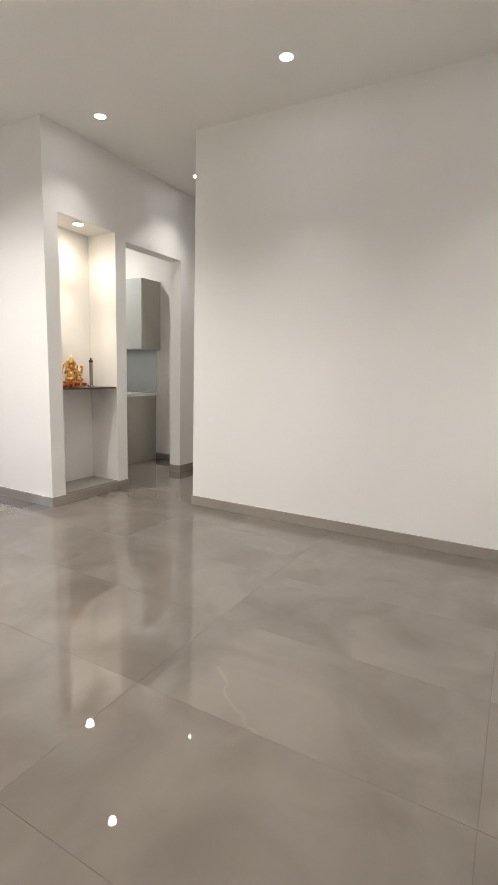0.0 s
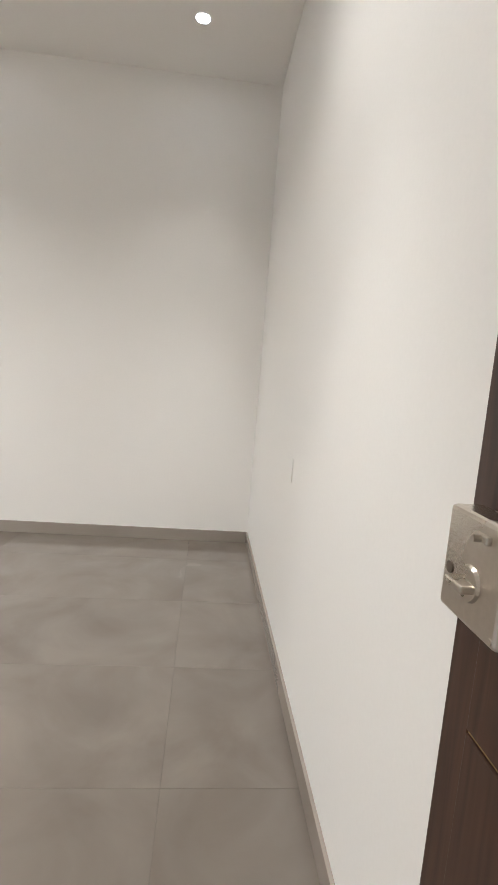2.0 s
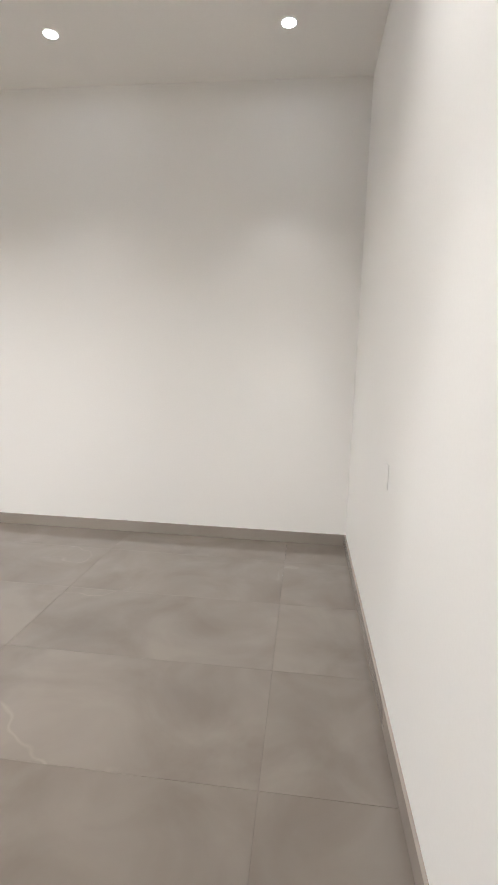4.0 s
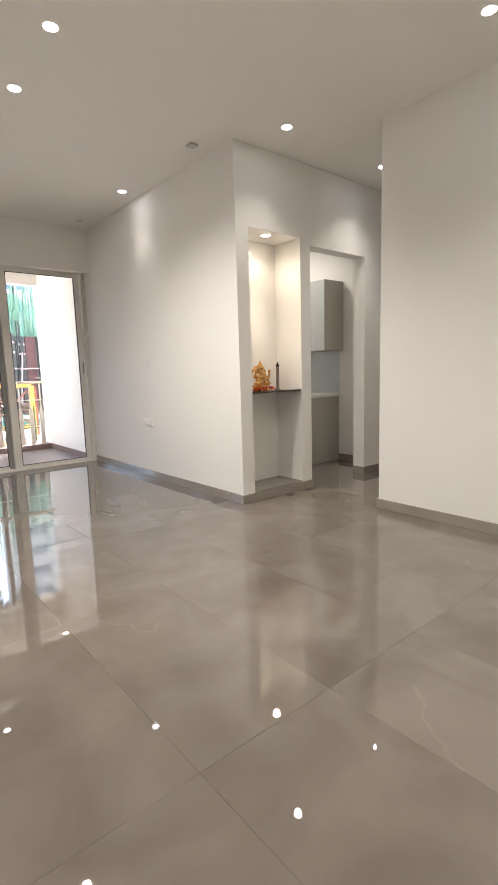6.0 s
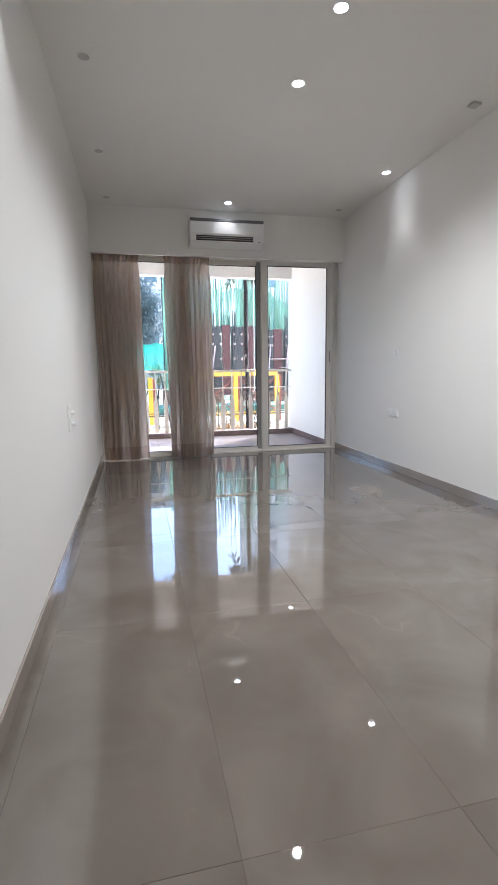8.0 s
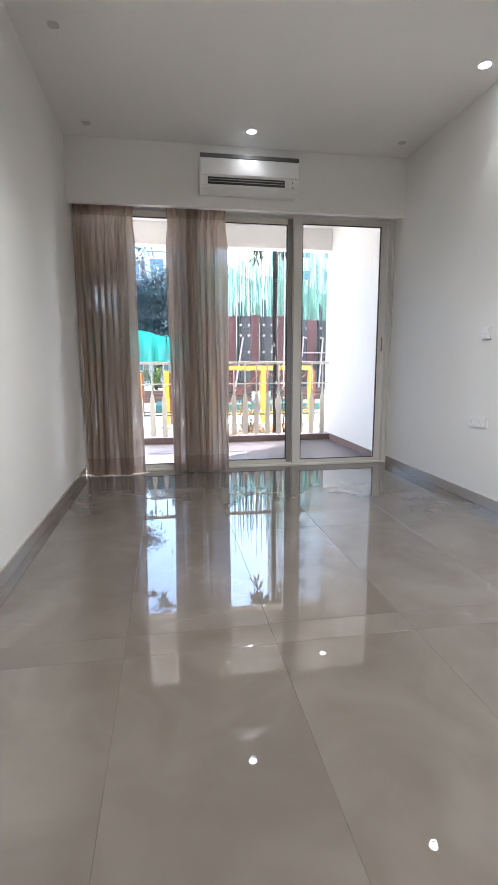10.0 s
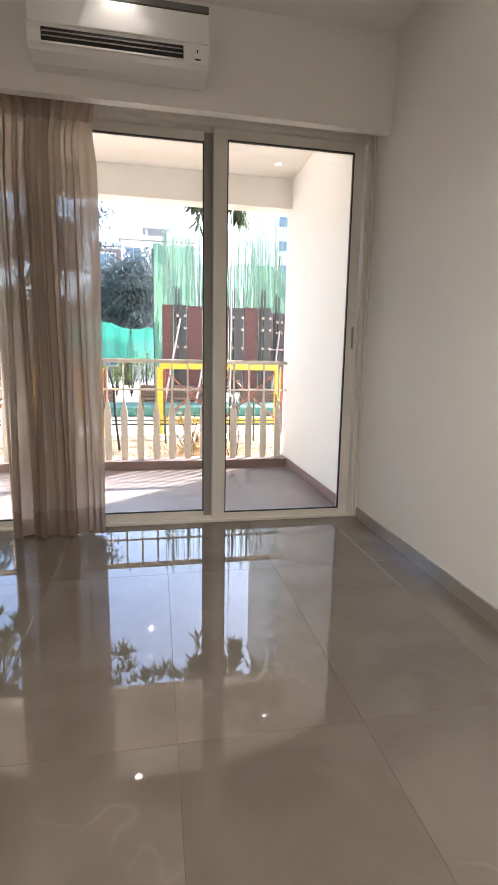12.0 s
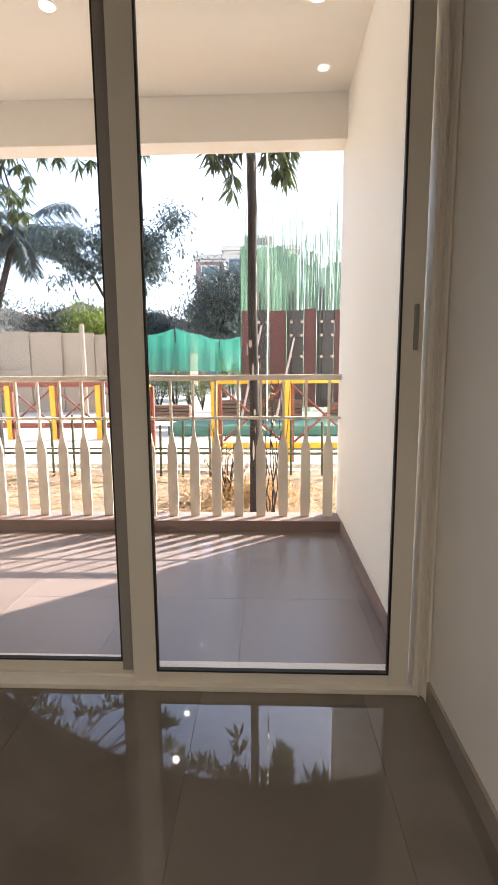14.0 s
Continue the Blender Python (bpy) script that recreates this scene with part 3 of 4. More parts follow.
# ---- entrance door ----
def walnut(name):
    m, n, l, p = material(name)
    tc, mp, w, k = n.new("ShaderNodeTexCoord"), n.new("ShaderNodeMapping"), n.new("ShaderNodeTexNoise"), n.new("ShaderNodeTexNoise")
    mp.inputs["Scale"].default_value = (14, 14, 0.8)
    w.inputs["Scale"].default_value, w.inputs["Detail"].default_value, w.inputs["Distortion"].default_value = 3, 6, 0.8
    k.inputs["Scale"].default_value = 2
    l.new(tc.outputs["Object"], mp.inputs[0])
    l.new(mp.outputs[0], w.inputs["Vector"])
    l.new(tc.outputs["Object"], k.inputs["Vector"])
    cr = n.new("ShaderNodeValToRGB")
    cr.color_ramp.elements[0].color, cr.color_ramp.elements[1].color = (0.030, 0.014, 0.009, 1), (0.085, 0.040, 0.024, 1)
    cr.color_ramp.elements[0].position, cr.color_ramp.elements[1].position = 0.35, 0.7
    l.new(w.outputs["Fac"], cr.inputs[0])
    l.new(cr.outputs[0], p.inputs["Base Color"])
    p.inputs["Roughness"].default_value = 0.38
    b = n.new("ShaderNodeBump")
    b.inputs["Strength"].default_value, b.inputs["Distance"].default_value = 0.2, 0.001
    l.new(w.outputs["Fac"], b.inputs["Height"])
    l.new(b.outputs[0], p.inputs["Normal"])
    return m


def entrance():
    wood = walnut("dark_walnut_laminate")
    t = thing("door", "dark brown wooden entrance door, closed, with rim lock and chrome pull", "door")
    bm = bmesh.new()
    add_box(bm, EX - 0.004, EX + 0.15, 1.035, 1.094, 0.0, 2.222, 0.002)
    add_box(bm, EX - 0.004, EX + 0.15, 0.078, 0.105, 0.0, 2.222, 0.002)
    add_box(bm, EX - 0.004, EX + 0.15, 0.105, 1.035, 2.16, 2.222, 0.002)
    part("door_frame", bm, wood, t)
    bm = bmesh.new()
    for z0, z1 in ((0.006, 0.395), (0.401, 0.78), (0.786, 1.164), (1.170, 1.66), (1.666, 2.156)):
        add_box(bm, EX - 0.008, EX + 0.035, 0.108, 1.032, z0, z1, 0.0015)
    add_box(bm, EX - 0.004, EX + 0.03, 0.11, 1.03, 0.01, 2.15)
    part("leaf", bm, wood, t)
    bm = bmesh.new()
    for z in (0.397, 0.782, 1.166, 1.662):
        add_box(bm, EX - 0.0055, EX, 0.11, 1.03, z, z + 0.003)
    part("inlay", bm, surface("brass_line", (0.55, 0.42, 0.20), 0.35, 1.0, bump=0), t, "thin brass line between panels")
    # rim lock
    x1 = EX - 0.008
    lock = part("rim_lock", box(x1 - 0.045, x1, 0.925, 1.048, 0.937, 1.067, 0.006), STEEL, t, "satin nickel rim lock case")
    bm = bmesh.new()
    add_tube(bm, (x1 - 0.045, 0.985, 0.988), (x1 - 0.049, 0.985, 0.988), 0.022, 0.020, 24)
    add_box(bm, x1 - 0.066, x1 - 0.048, 0.966, 1.004, 0.982, 0.992, 0.0025)
    part("turn_knob", bm, STEEL, lock)
    bm = bmesh.new()
    add_tube(bm, (x1 - 0.0445, 1.03, 0.990), (x1 - 0.0462, 1.03, 0.990), 0.008, 0.0075, 16)
    part("keyhole", bm, surface("dark_bronze", (0.16, 0.13, 0.10), 0.4, 0.8), lock, "dark round button")
    bm = bmesh.new()
    add_box(bm, x1 - 0.051, x1 - 0.044, 0.955, 0.985, 1.042, 1.052, 0.002)
    add_tube(bm, (x1 - 0.045, 0.968, 1.047), (x1 - 0.060, 0.968, 1.047), 0.0045, 0.004, 12)
    part("snib", bm, STEEL, lock)
    bm = bmesh.new()
    for y, z in ((0.934, 0.946), (0.934, 1.057)):
        add_tube(bm, (x1 - 0.0445, y, z), (x1 - 0.0467, y, z), 0.004, 0.0035, 12)
    part("screw", bm, STEEL, lock)
    bm = bmesh.new()
    add_tube(bm, (x1 - 0.02, 0.927, 1.00), (x1 - 0.02, 0.905, 0.995), 0.004, 0.004, 10)
    add_box(bm, x1 - 0.032, x1 - 0.010, 0.898, 0.908, 0.985, 1.002, 0.002)
    part("latch", bm, STEEL, lock, "small side latch lever")
    lock.location = (0, 0.012, 0.006)
    # pull handle
    bm = bmesh.new()
    zt, zb, yh, xo = 1.312, 1.118, 0.962, x1 - 0.045
    pts = [(x1, yh, zt)]
    for k in range(7):
        a = k / 6 * math.pi / 2
        pts.append((xo + 0.022 - 0.022 * math.sin(a), yh, zt - 0.022 + 0.022 * math.cos(a)))
    for k in range(7):
        a = k / 6 * math.pi / 2
        pts.append((xo + 0.022 - 0.022 * math.cos(a), yh, zb + 0.022 - 0.022 * math.sin(a)))
    pts.append((x1, yh, zb))
    for a, b in zip(pts, pts[1:]):
        add_tube(bm, a, b, 0.008, seg=14)
    pull = part("pull_handle", bm, CHROME, t, "polished chrome D-shaped pull", smooth=True)
    for z in (zt, zb):
        bm = bmesh.new()
        add_tube(bm, (x1 + 0.001, yh, z), (x1 - 0.005, yh, z), 0.024, 0.022, 28)
        add_tube(bm, (x1 - 0.005, yh, z), (x1 - 0.009, yh, z), 0.015, 0.011, 28)
        part("rose", bm, CHROME, pull)


entrance()


# ---- switches and sockets ----
def plate(name, label, y_face, sign, x0, x1, z0, z1, keys, vertical=False):
    t = thing(name, label, "socket" if "socket" in name else "switch")
    a, b = sorted((y_face, y_face + sign * 0.012))
    part("cover_plate", box(x0, x1, a, b, z0, z1, 0.003), PLASTIC, t)
    w, h = x1 - x0, z1 - z0
    for k in range(keys):
        if vertical:
            c0, c1 = z0 + 0.012 + k * (h - 0.024) / keys, z0 + 0.012 + (k + 1) * (h - 0.024) / keys - 0.003
            q = (x0 + 0.014, x1 - 0.014, c0, c1)
        else:
            c0, c1 = x0 + 0.012 + k * (w - 0.024) / keys, x0 + 0.012 + (k + 1) * (w - 0.024) / keys - 0.003
            q = (c0, c1, z0 + 0.014, z1 - 0.014)
        a, b = sorted((y_face + sign * 0.010, y_face + sign * 0.017))
        kk = part("rocker" if k % 2 else "insert", box(q[0], q[1], a, b, q[2], q[3], 0.002), PLASTIC, t)
        if k % 2 == 0:
            bm = bmesh.new()
            cx, cz = (q[0] + q[1]) / 2, (q[2] + q[3]) / 2
            for dx, dz in ((0, 0.010), (-0.008, -0.006), (0.008, -0.006)):
                add_tube(bm, (cx + dx, y_face + sign * 0.016, cz + dz), (cx + dx, y_face + sign * 0.0176, cz + dz), 0.0026, seg=8)
            part("pin_hole", bm, DARK, kk)


plate("wall_socket", "white double wall socket with switches, low on the living-room wall", NY, -1, -4.90, -4.67, 0.61, 0.70, 4)
plate("wall_switch", "small square white switch plate at hand height", NY, -1, -4.81, -4.71, 1.29, 1.385, 1)
plate("wall_switch", "tall white switch plate with grey edge on the side wall", SY, 1, -3.49, -3.37, 0.75, 0.93, 2, True)
for z in (0.795, 0.878):
    t = thing("plug", "small white plug pushed into the side-wall socket", "plug", (-3.43, SY + 0.017, z))
    bm = bmesh.new()
    add_tube(bm, (0, 0, 0), (0, 0.022, 0), 0.017, 0.014, 14)
    add_box(bm, -0.006, 0.006, 0.020, 0.032, -0.014, 0.014, 0.002)
    part("plug_body", bm, PLASTIC, t)
t = thing("blanking_plate", "faint round patched wall outlet, painted over", "cover")
bm = bmesh.new()
add_box(bm, EX - 0.003, EX, 2.40, 2.49, 0.80, 0.90, 0.002)
part("patch", bm, WALL, t)


# ---- balcony ----
BX = -8.40
structure("balcony_slab", box(-8.55, -6.56, -1.6, 3.30, -0.25, -0.0145), GROUT, "slab under brown balcony tiles")
structure("balcony_wall_north", box(-8.55, -6.601, 3.165, 3.35, -0.25, 3.08), WALL, "white painted balcony side wall")
structure("balcony_wall_south", box(-8.55, -6.601, -1.6, -1.42, -0.25, 3.08), WALL, "white painted balcony side wall")
structure("balcony_ceiling", box(-8.55, -6.60, -1.6, 3.35, 3.03, 3.30), CEIL, "white painted balcony ceiling")
structure("balcony_beam", box(-8.55, -8.36, -1.42, 3.165, 2.735, 3.03, 0.004), WALL, "white painted balcony edge beam with chipped plaster")
structure("balcony_kerb", box(-8.50, -8.27, -1.42, 3.165, -0.25, 0.08, 0.004), KERB, "brown stone kerb under the balustrade")
structure("balcony_baseboard", box(-8.27, -6.60, 3.153, 3.165, -0.012, 0.085, 0.002), KERB, "brown tile skirting on the balcony")
structure("wall_facade", box(-6.63, -6.601, -1.6, SY - 0.001, -0.25, 3.03), WALL, "white outer wall of the flat")
structure("wall_facade_top", box(-6.66, -6.6, -1.6, 3.35, 2.66, 3.3), WALL, "white outer wall over the door")
structure("building_front", box(-8.55, -6.66, 3.352, 12.0, -0.4, 9.0), WALL, "cream outer wall of the building")
structure("building_upper", box(-8.55, -6.66, -9.0, 3.35, 3.32, 9.0), WALL, "cream outer wall of the building")
structure("building_front_south", box(-8.55, -6.66, -9.0, -1.61, -0.4, 3.31), WALL, "cream outer wall of the building")
for x, y in ((-7.52, 2.875), (-7.52, 1.50), (-7.55, 0.1)):
    downlight(x, y, 3.03, disc=LED_DAY, spot=0, spread=0, label="round recessed downlight in the balcony ceiling, lit")


def balustrade():
    t = thing("balustrade", "cream-painted steel balustrade with flat paddle-shaped balusters", "railing")
    part("top_rail", box(BX - 0.03, BX + 0.03, -1.418, 3.163, 1.115, 1.155, 0.004), RAILPAINT, t)
    part("middle_rail", box(BX - 0.008, BX + 0.008, -1.418, 3.163, 0.825, 0.845, 0.002), RAILPAINT, t)
    bm = bmesh.new()
    outline = [(0.033, 0.0), (0.037, 0.10), (0.037, 0.50), (0.033, 0.53), (0.013, 0.63), (0.0095, 0.66), (0.0095, 1.037)]
    th = 0.008
    rows = [[bm.verts.new((sx * th, sy * w, z)) for sx, sy in ((-1, -1), (1, -1), (1, 1), (-1, 1))] for w, z in outline]
    for a, b in zip(rows, rows[1:]):
        for k in range(4):
            bm.faces.new((a[k], a[(k + 1) % 4], b[(k + 1) % 4], b[k]))
    bm.faces.new(rows[0][::-1])
    bm.faces.new(rows[-1])
    first = part("baluster", bm, RAILPAINT, t)
    first.location = (BX, 3.075, 0.08)
    k = 1
    while 3.075 - 0.1685 * k > -1.4:
        c = first.copy()
        scene.collection.objects.link(c)
        c.location = (BX, 3.075 - 0.1685 * k, 0.08)
        k += 1


balustrade()

# ---- outside ----
GZ = -0.25
SOIL = surface("dry_soil", (0.17, 0.125, 0.085), 0.95, grain=0.6, scale=2.5, fine=40, bump=0.15)
PATH_GREY = surface("pale_concrete", (0.52, 0.49, 0.44), 0.9, grain=0.18, scale=1.2, fine=30, bump=0.1)
YELLOW = surface("yellow_paint", (0.62, 0.33, 0.02), 0.5, grain=0.15, scale=6)
MAROON = surface("maroon_panel", (0.062, 0.013, 0.013), 0.6, grain=0.25, scale=3, by_piece=0.12)
BLACK = surface("black_steel", (0.014, 0.015, 0.018), 0.5, grain=0.3, scale=4)
RUST = surface("rust_red_steel", (0.17, 0.045, 0.03), 0.7, grain=0.3, scale=8)
TIMBER = surface("weathered_boards", (0.12, 0.075, 0.055), 0.85, grain=0.3, scale=6, by_piece=0.2)
OLIVE = surface("olive_pipe", (0.045, 0.052, 0.022), 0.6, grain=0.25, scale=8)
PROP = surface("pink_grey_prop", (0.42, 0.32, 0.29), 0.6, grain=0.2, scale=10)
BARK = surface("dark_bark", (0.021, 0.017, 0.018), 0.9, grain=0.5, scale=10, fine=40, bump=0.3)
PALE = surface("pale_bark_patch", (0.42, 0.38, 0.33), 0.9, grain=0.2, scale=10)
GALV = surface("galvanised_sheet", (0.27, 0.225, 0.185), 0.5, 0.2, grain=0.12, scale=1.5, by_piece=0.06)
CREAM = surface("cream_render", (0.55, 0.53, 0.50), 0.9, grain=0.08, scale=1)
PINK = surface("brick_pink_render", (0.27, 0.19, 0.18), 0.9, grain=0.1, scale=1)
FARGLASS = surface("blue_grey_glazing", (0.12, 0.17, 0.21), 0.25, grain=0.2, scale=0.6, bump=0)
NET = cloth("green_net", (0.055, 0.30, 0.24), 0.28)
NETPALE = cloth("pale_green_net", (0.09, 0.20, 0.13), 0.25)
LEAF = leafy("mango_leaves", (0.05, 0.078, 0.03))
# the next two leaf colours have the bluish distance haze mixed in
LEAFDARKHAZE = leafy("hazy_dark_leaves", (0.058, 0.088, 0.094))
LEAFHAZE = leafy("hazy_tree_leaves", (0.052, 0.082, 0.088))
LEAFLIGHT = leafy("lit_leaves", (0.12, 0.17, 0.02))
DRY = leafy("dry_leaves", (0.36, 0.22, 0.09))

bm = bmesh.new()
n = 60
ys = [-900, -200, -60, -30, -16] + [-12 + i * 0.5 for i in range(49)] + [16, 30, 60, 200, 900]
xs = [-900, -300, -100, -60, -40, -30, -25, -20, -16, -14, -13, -12.2, -11.95, -11.7] + [-11.4 + i * 0.35 for i in range(9)] + [-8.2, -6, 0, 30, 100, 900]
rn = random.Random(2)
grid = [[bm.verts.new((x, y, GZ + (rn.uniform(-0.02, 0.05) if -11.6 < x < -8.3 and -12 <= y <= 12 else 0) + (0.05 if -11.6 < x < -9 else 0))) for y in ys] for x in xs]
for a, b, x in zip(grid, grid[1:], xs):
    for k in range(len(ys) - 1):
        f = bm.faces.new((a[k], b[k], b[k + 1], a[k + 1]))
        f.material_index = 0 if -11.8 < x < -6 else 1
structure("ground", bm, (SOIL, PATH_GREY), "dry soil strip and pale dusty concrete of a building site")
structure("garden_edge", box(-11.98, -11.86, -14, 14, GZ - 0.1, GZ + 0.07, 0.01), CREAM, "low pale concrete edging of the garden strip")


def leaf_quad(bm, c, way, length, width, droop=0.3, mat=0):
    way = way.normalized()
    side = way.cross(Vector((0, 0, 1)))
    if side.length < 0.05:
        side = Vector((1, 0, 0))
    side = side.normalized() * width / 2
    mid = c + way * length * 0.5 + Vector((0, 0, -droop * length * 0.15))
    tip = c + way * length + Vector((0, 0, -droop * length * 0.5))
    v = [bm.verts.new(p) for p in (c, mid + side, tip, mid - side)]
    bm.faces.new(v).material_index = mat


def bough(bm, pts, r0, r1, seg=7):
    for i, (a, b) in enumerate(zip(pts, pts[1:])):
        k0, k1 = i / (len(pts) - 1), (i + 1) / (len(pts) - 1)
        add_tube(bm, a, b, r0 + (r1 - r0) * k0, r0 + (r1 - r0) * k1, seg, caps=(i == len(pts) - 2))


def tree(name, label, base, trunk_top, r, crown, leaves, size, leaf_mat, seed, slim=0.35, limbs=9, clump=28, spread=0.35):
    """A trunk, limbs that fork out to the clumps, and leaves in loose clumps within an uneven crown."""
    rnd = random.Random(seed)
    t = thing(name, label, "tree", base)
    b0, top = Vector((0, 0, 0)), Vector(trunk_top) - Vector(base)
    bm = bmesh.new()
    pts = [b0 + (top - b0) * k / 5 + Vector((rnd.uniform(-1, 1), rnd.uniform(-1, 1), 0)) * r * 0.6 * (0 < k < 5) for k in range(6)]
    bough(bm, pts, r, r * 0.6, 10)
    part("trunk", bm, BARK, t, smooth=True)
    cc, cr = Vector(crown[0]) - Vector(base), Vector(crown[1])
    centres = []
    bm = bmesh.new()
    for _ in range(limbs):
        d = Vector((rnd.gauss(0, 1), rnd.gauss(0, 1), rnd.gauss(0.1, 0.8))).normalized()
        far = cc + Vector((d.x * cr.x, d.y * cr.y, d.z * cr.z)) * rnd.uniform(0.6, 0.95)
        mid = top.lerp(far, 0.5) + Vector((rnd.uniform(-1, 1), rnd.uniform(-1, 1), rnd.uniform(-0.2, 0.8))) * 0.12 * cr.y
        bough(bm, [top, mid, far], r * 0.45, r * 0.1, 6)
        for _ in range(4):
            q = mid.lerp(far, rnd.uniform(0.2, 1.0))
            e = q + Vector((rnd.uniform(-1, 1) * cr.x, rnd.uniform(-1, 1) * cr.y, rnd.uniform(-1, 1) * cr.z)) * 0.32
            bough(bm, [q, e], r * 0.14, r * 0.05, 5)
            centres += [e, q.lerp(e, 0.5)]
        centres.append(far)
    part("limbs", bm, BARK, t)
    bm = bmesh.new()
    while len(bm.faces) < leaves:
        c = rnd.choice(centres) + Vector((rnd.gauss(0, 1), rnd.gauss(0, 1), rnd.gauss(0, 0.8))) * spread * 0.5
        for _ in range(clump):
            d = Vector((rnd.gauss(0, 1), rnd.gauss(0, 1), rnd.gauss(-0.1, 0.7)))
            p = c + Vector((rnd.gauss(0, 1), rnd.gauss(0, 1), rnd.gauss(0, 0.7))) * spread * 0.45
            leaf_quad(bm, p, d, size * rnd.uniform(0.6, 1.3), size * slim * rnd.uniform(0.8, 1.2), rnd.uniform(0, 1))
    part("crown", bm, leaf_mat, t, "loose leafy crown")
    return t


def mango(name, label, x, y, seed, crown_y, low=3.0, high=5.0, n_twigs=70, patches=True, trunk_r=0.075, near=0.9, hang=(-0.40, 0.42)):
    rnd = random.Random(seed)
    t = thing(name, label, "tree", (x, y, GZ))
    bm = bmesh.new()
    pts = [Vector((rnd.uniform(-0.015, 0.015), rnd.uniform(-0.015, 0.015), h)) for h in (-0.05, 0.6, 1.3, 2.0, 2.8, 3.6, 4.6, 5.3)]
    bough(bm, pts, trunk_r, trunk_r * 0.85, 12)
    trunk = part("trunk", bm, BARK, t, smooth=True)
    if patches:
        for _ in range(26):
            bm = bmesh.new()
            h, a = rnd.uniform(0.7, 3.2), rnd.uniform(-1.6, 1.6)
            w, q = rnd.uniform(0.12, 0.35), rnd.uniform(0.02, 0.13)
            rr = trunk_r * (1 - 0.15 * h / 3.5) + 0.012
            ring_ = [bm.verts.new((rr * math.cos(a + w * math.cos(k * math.tau / 8) * rnd.uniform(0.6, 1.1)), rr * math.sin(a + w * math.cos(k * math.tau / 8)), h + q * math.sin(k * math.tau / 8) * rnd.uniform(0.6, 1.1))) for k in range(8)]
            bm.faces.new(ring_)
            part("bark_patch", bm, PALE, trunk, "pale scar on the bark")
    bm, lv = bmesh.new(), bmesh.new()
    top = Vector((0, 0, 3.4))
    for k in range(n_twigs):
        if k < n_twigs // 5:
            e = Vector((rnd.uniform(-0.5, near), rnd.uniform(*hang), rnd.uniform(low, low + 0.6) - GZ))
        else:
            e = Vector((rnd.uniform(-1.2, near), rnd.uniform(crown_y[0], crown_y[1]) - y, rnd.uniform(low + 0.65, high) - GZ))
        start = Vector((0, 0, rnd.uniform(4.3, 5.2)))
        mid = start.lerp(e, 0.55) + Vector((0, 0, 0.25))
        bough(bm, [start, mid, e], 0.018, 0.006, 5)
        for _ in range(rnd.randint(2, 4)):
            c = e + Vector((rnd.uniform(-1, 1), rnd.uniform(-1, 1), rnd.uniform(-0.6, 0.6))) * 0.14
            for j in range(rnd.randint(9, 14)):
                a = rnd.uniform(0, math.tau)
                leaf_quad(lv, c, Vector((math.cos(a), math.sin(a), rnd.uniform(-1.5, -0.1))), rnd.uniform(0.11, 0.19), 0.036, 0.8)
    part("limbs", bm, BARK, t)
    part("crown", lv, LEAF, t, "long hanging mango leaves")


mango("tree", "slim tree with scarred dark bark and long hanging leaves", -9.1, 2.49, 5, (1.45, 3.3), 2.9, 5.4, 130, trunk_r=0.043, near=0.3)
mango("tree", "tree with long drooping leaves shading the garden strip", -10.9, -0.9, 9, (-2.7, 1.3), 3.1, 5.6, 130, patches=False, hang=(-0.9, 0.7))


def shrub():
    rnd = random.Random(6)
    t = thing("shrub", "straggly dry shrub with brown and reddish leaves at the tree's foot", "shrub", (-9.9, 2.2, GZ))
    bm, lv = bmesh.new(), bmesh.new()
    for _ in range(26):
        a, q = rnd.uniform(0, math.tau), rnd.uniform(0.05, 0.32)
        e = Vector((q * math.cos(a), q * math.sin(a), rnd.uniform(0.3, 0.85)))
        m = e * 0.5 + Vector((rnd.uniform(-0.05, 0.05), rnd.uniform(-0.05, 0.05), 0.05))
        bough(bm, [Vector((0, 0, 0)), m, e], 0.008, 0.003, 5)
        for _ in range(9):
            leaf_quad(lv, m.lerp(e, rnd.uniform(0, 1)), Vector((rnd.uniform(-1, 1), rnd.uniform(-1, 1), rnd.uniform(-1, 0.4))), rnd.uniform(0.05, 0.10), 0.025)
    part("stems", bm, BARK, t)
    part("leaves", lv, DRY, t)
    lv = bmesh.new()
    for _ in range(5200):
        x, y = rnd.uniform(-11.7, -8.6), rnd.uniform(-7, 4)
        a = rnd.uniform(0, math.tau)
        leaf_quad(lv, Vector((x, y, GZ + rnd.uniform(0.06, 0.12))), Vector((math.cos(a), math.sin(a), rnd.uniform(-0.2, 0.5))), rnd.uniform(0.04, 0.12), rnd.uniform(0.015, 0.035), 0.2)
    tagged(part("dry_litter", lv, DRY), "dry leaves and grass strewn over the soil strip", "leaf litter", "", "stuff")


shrub()


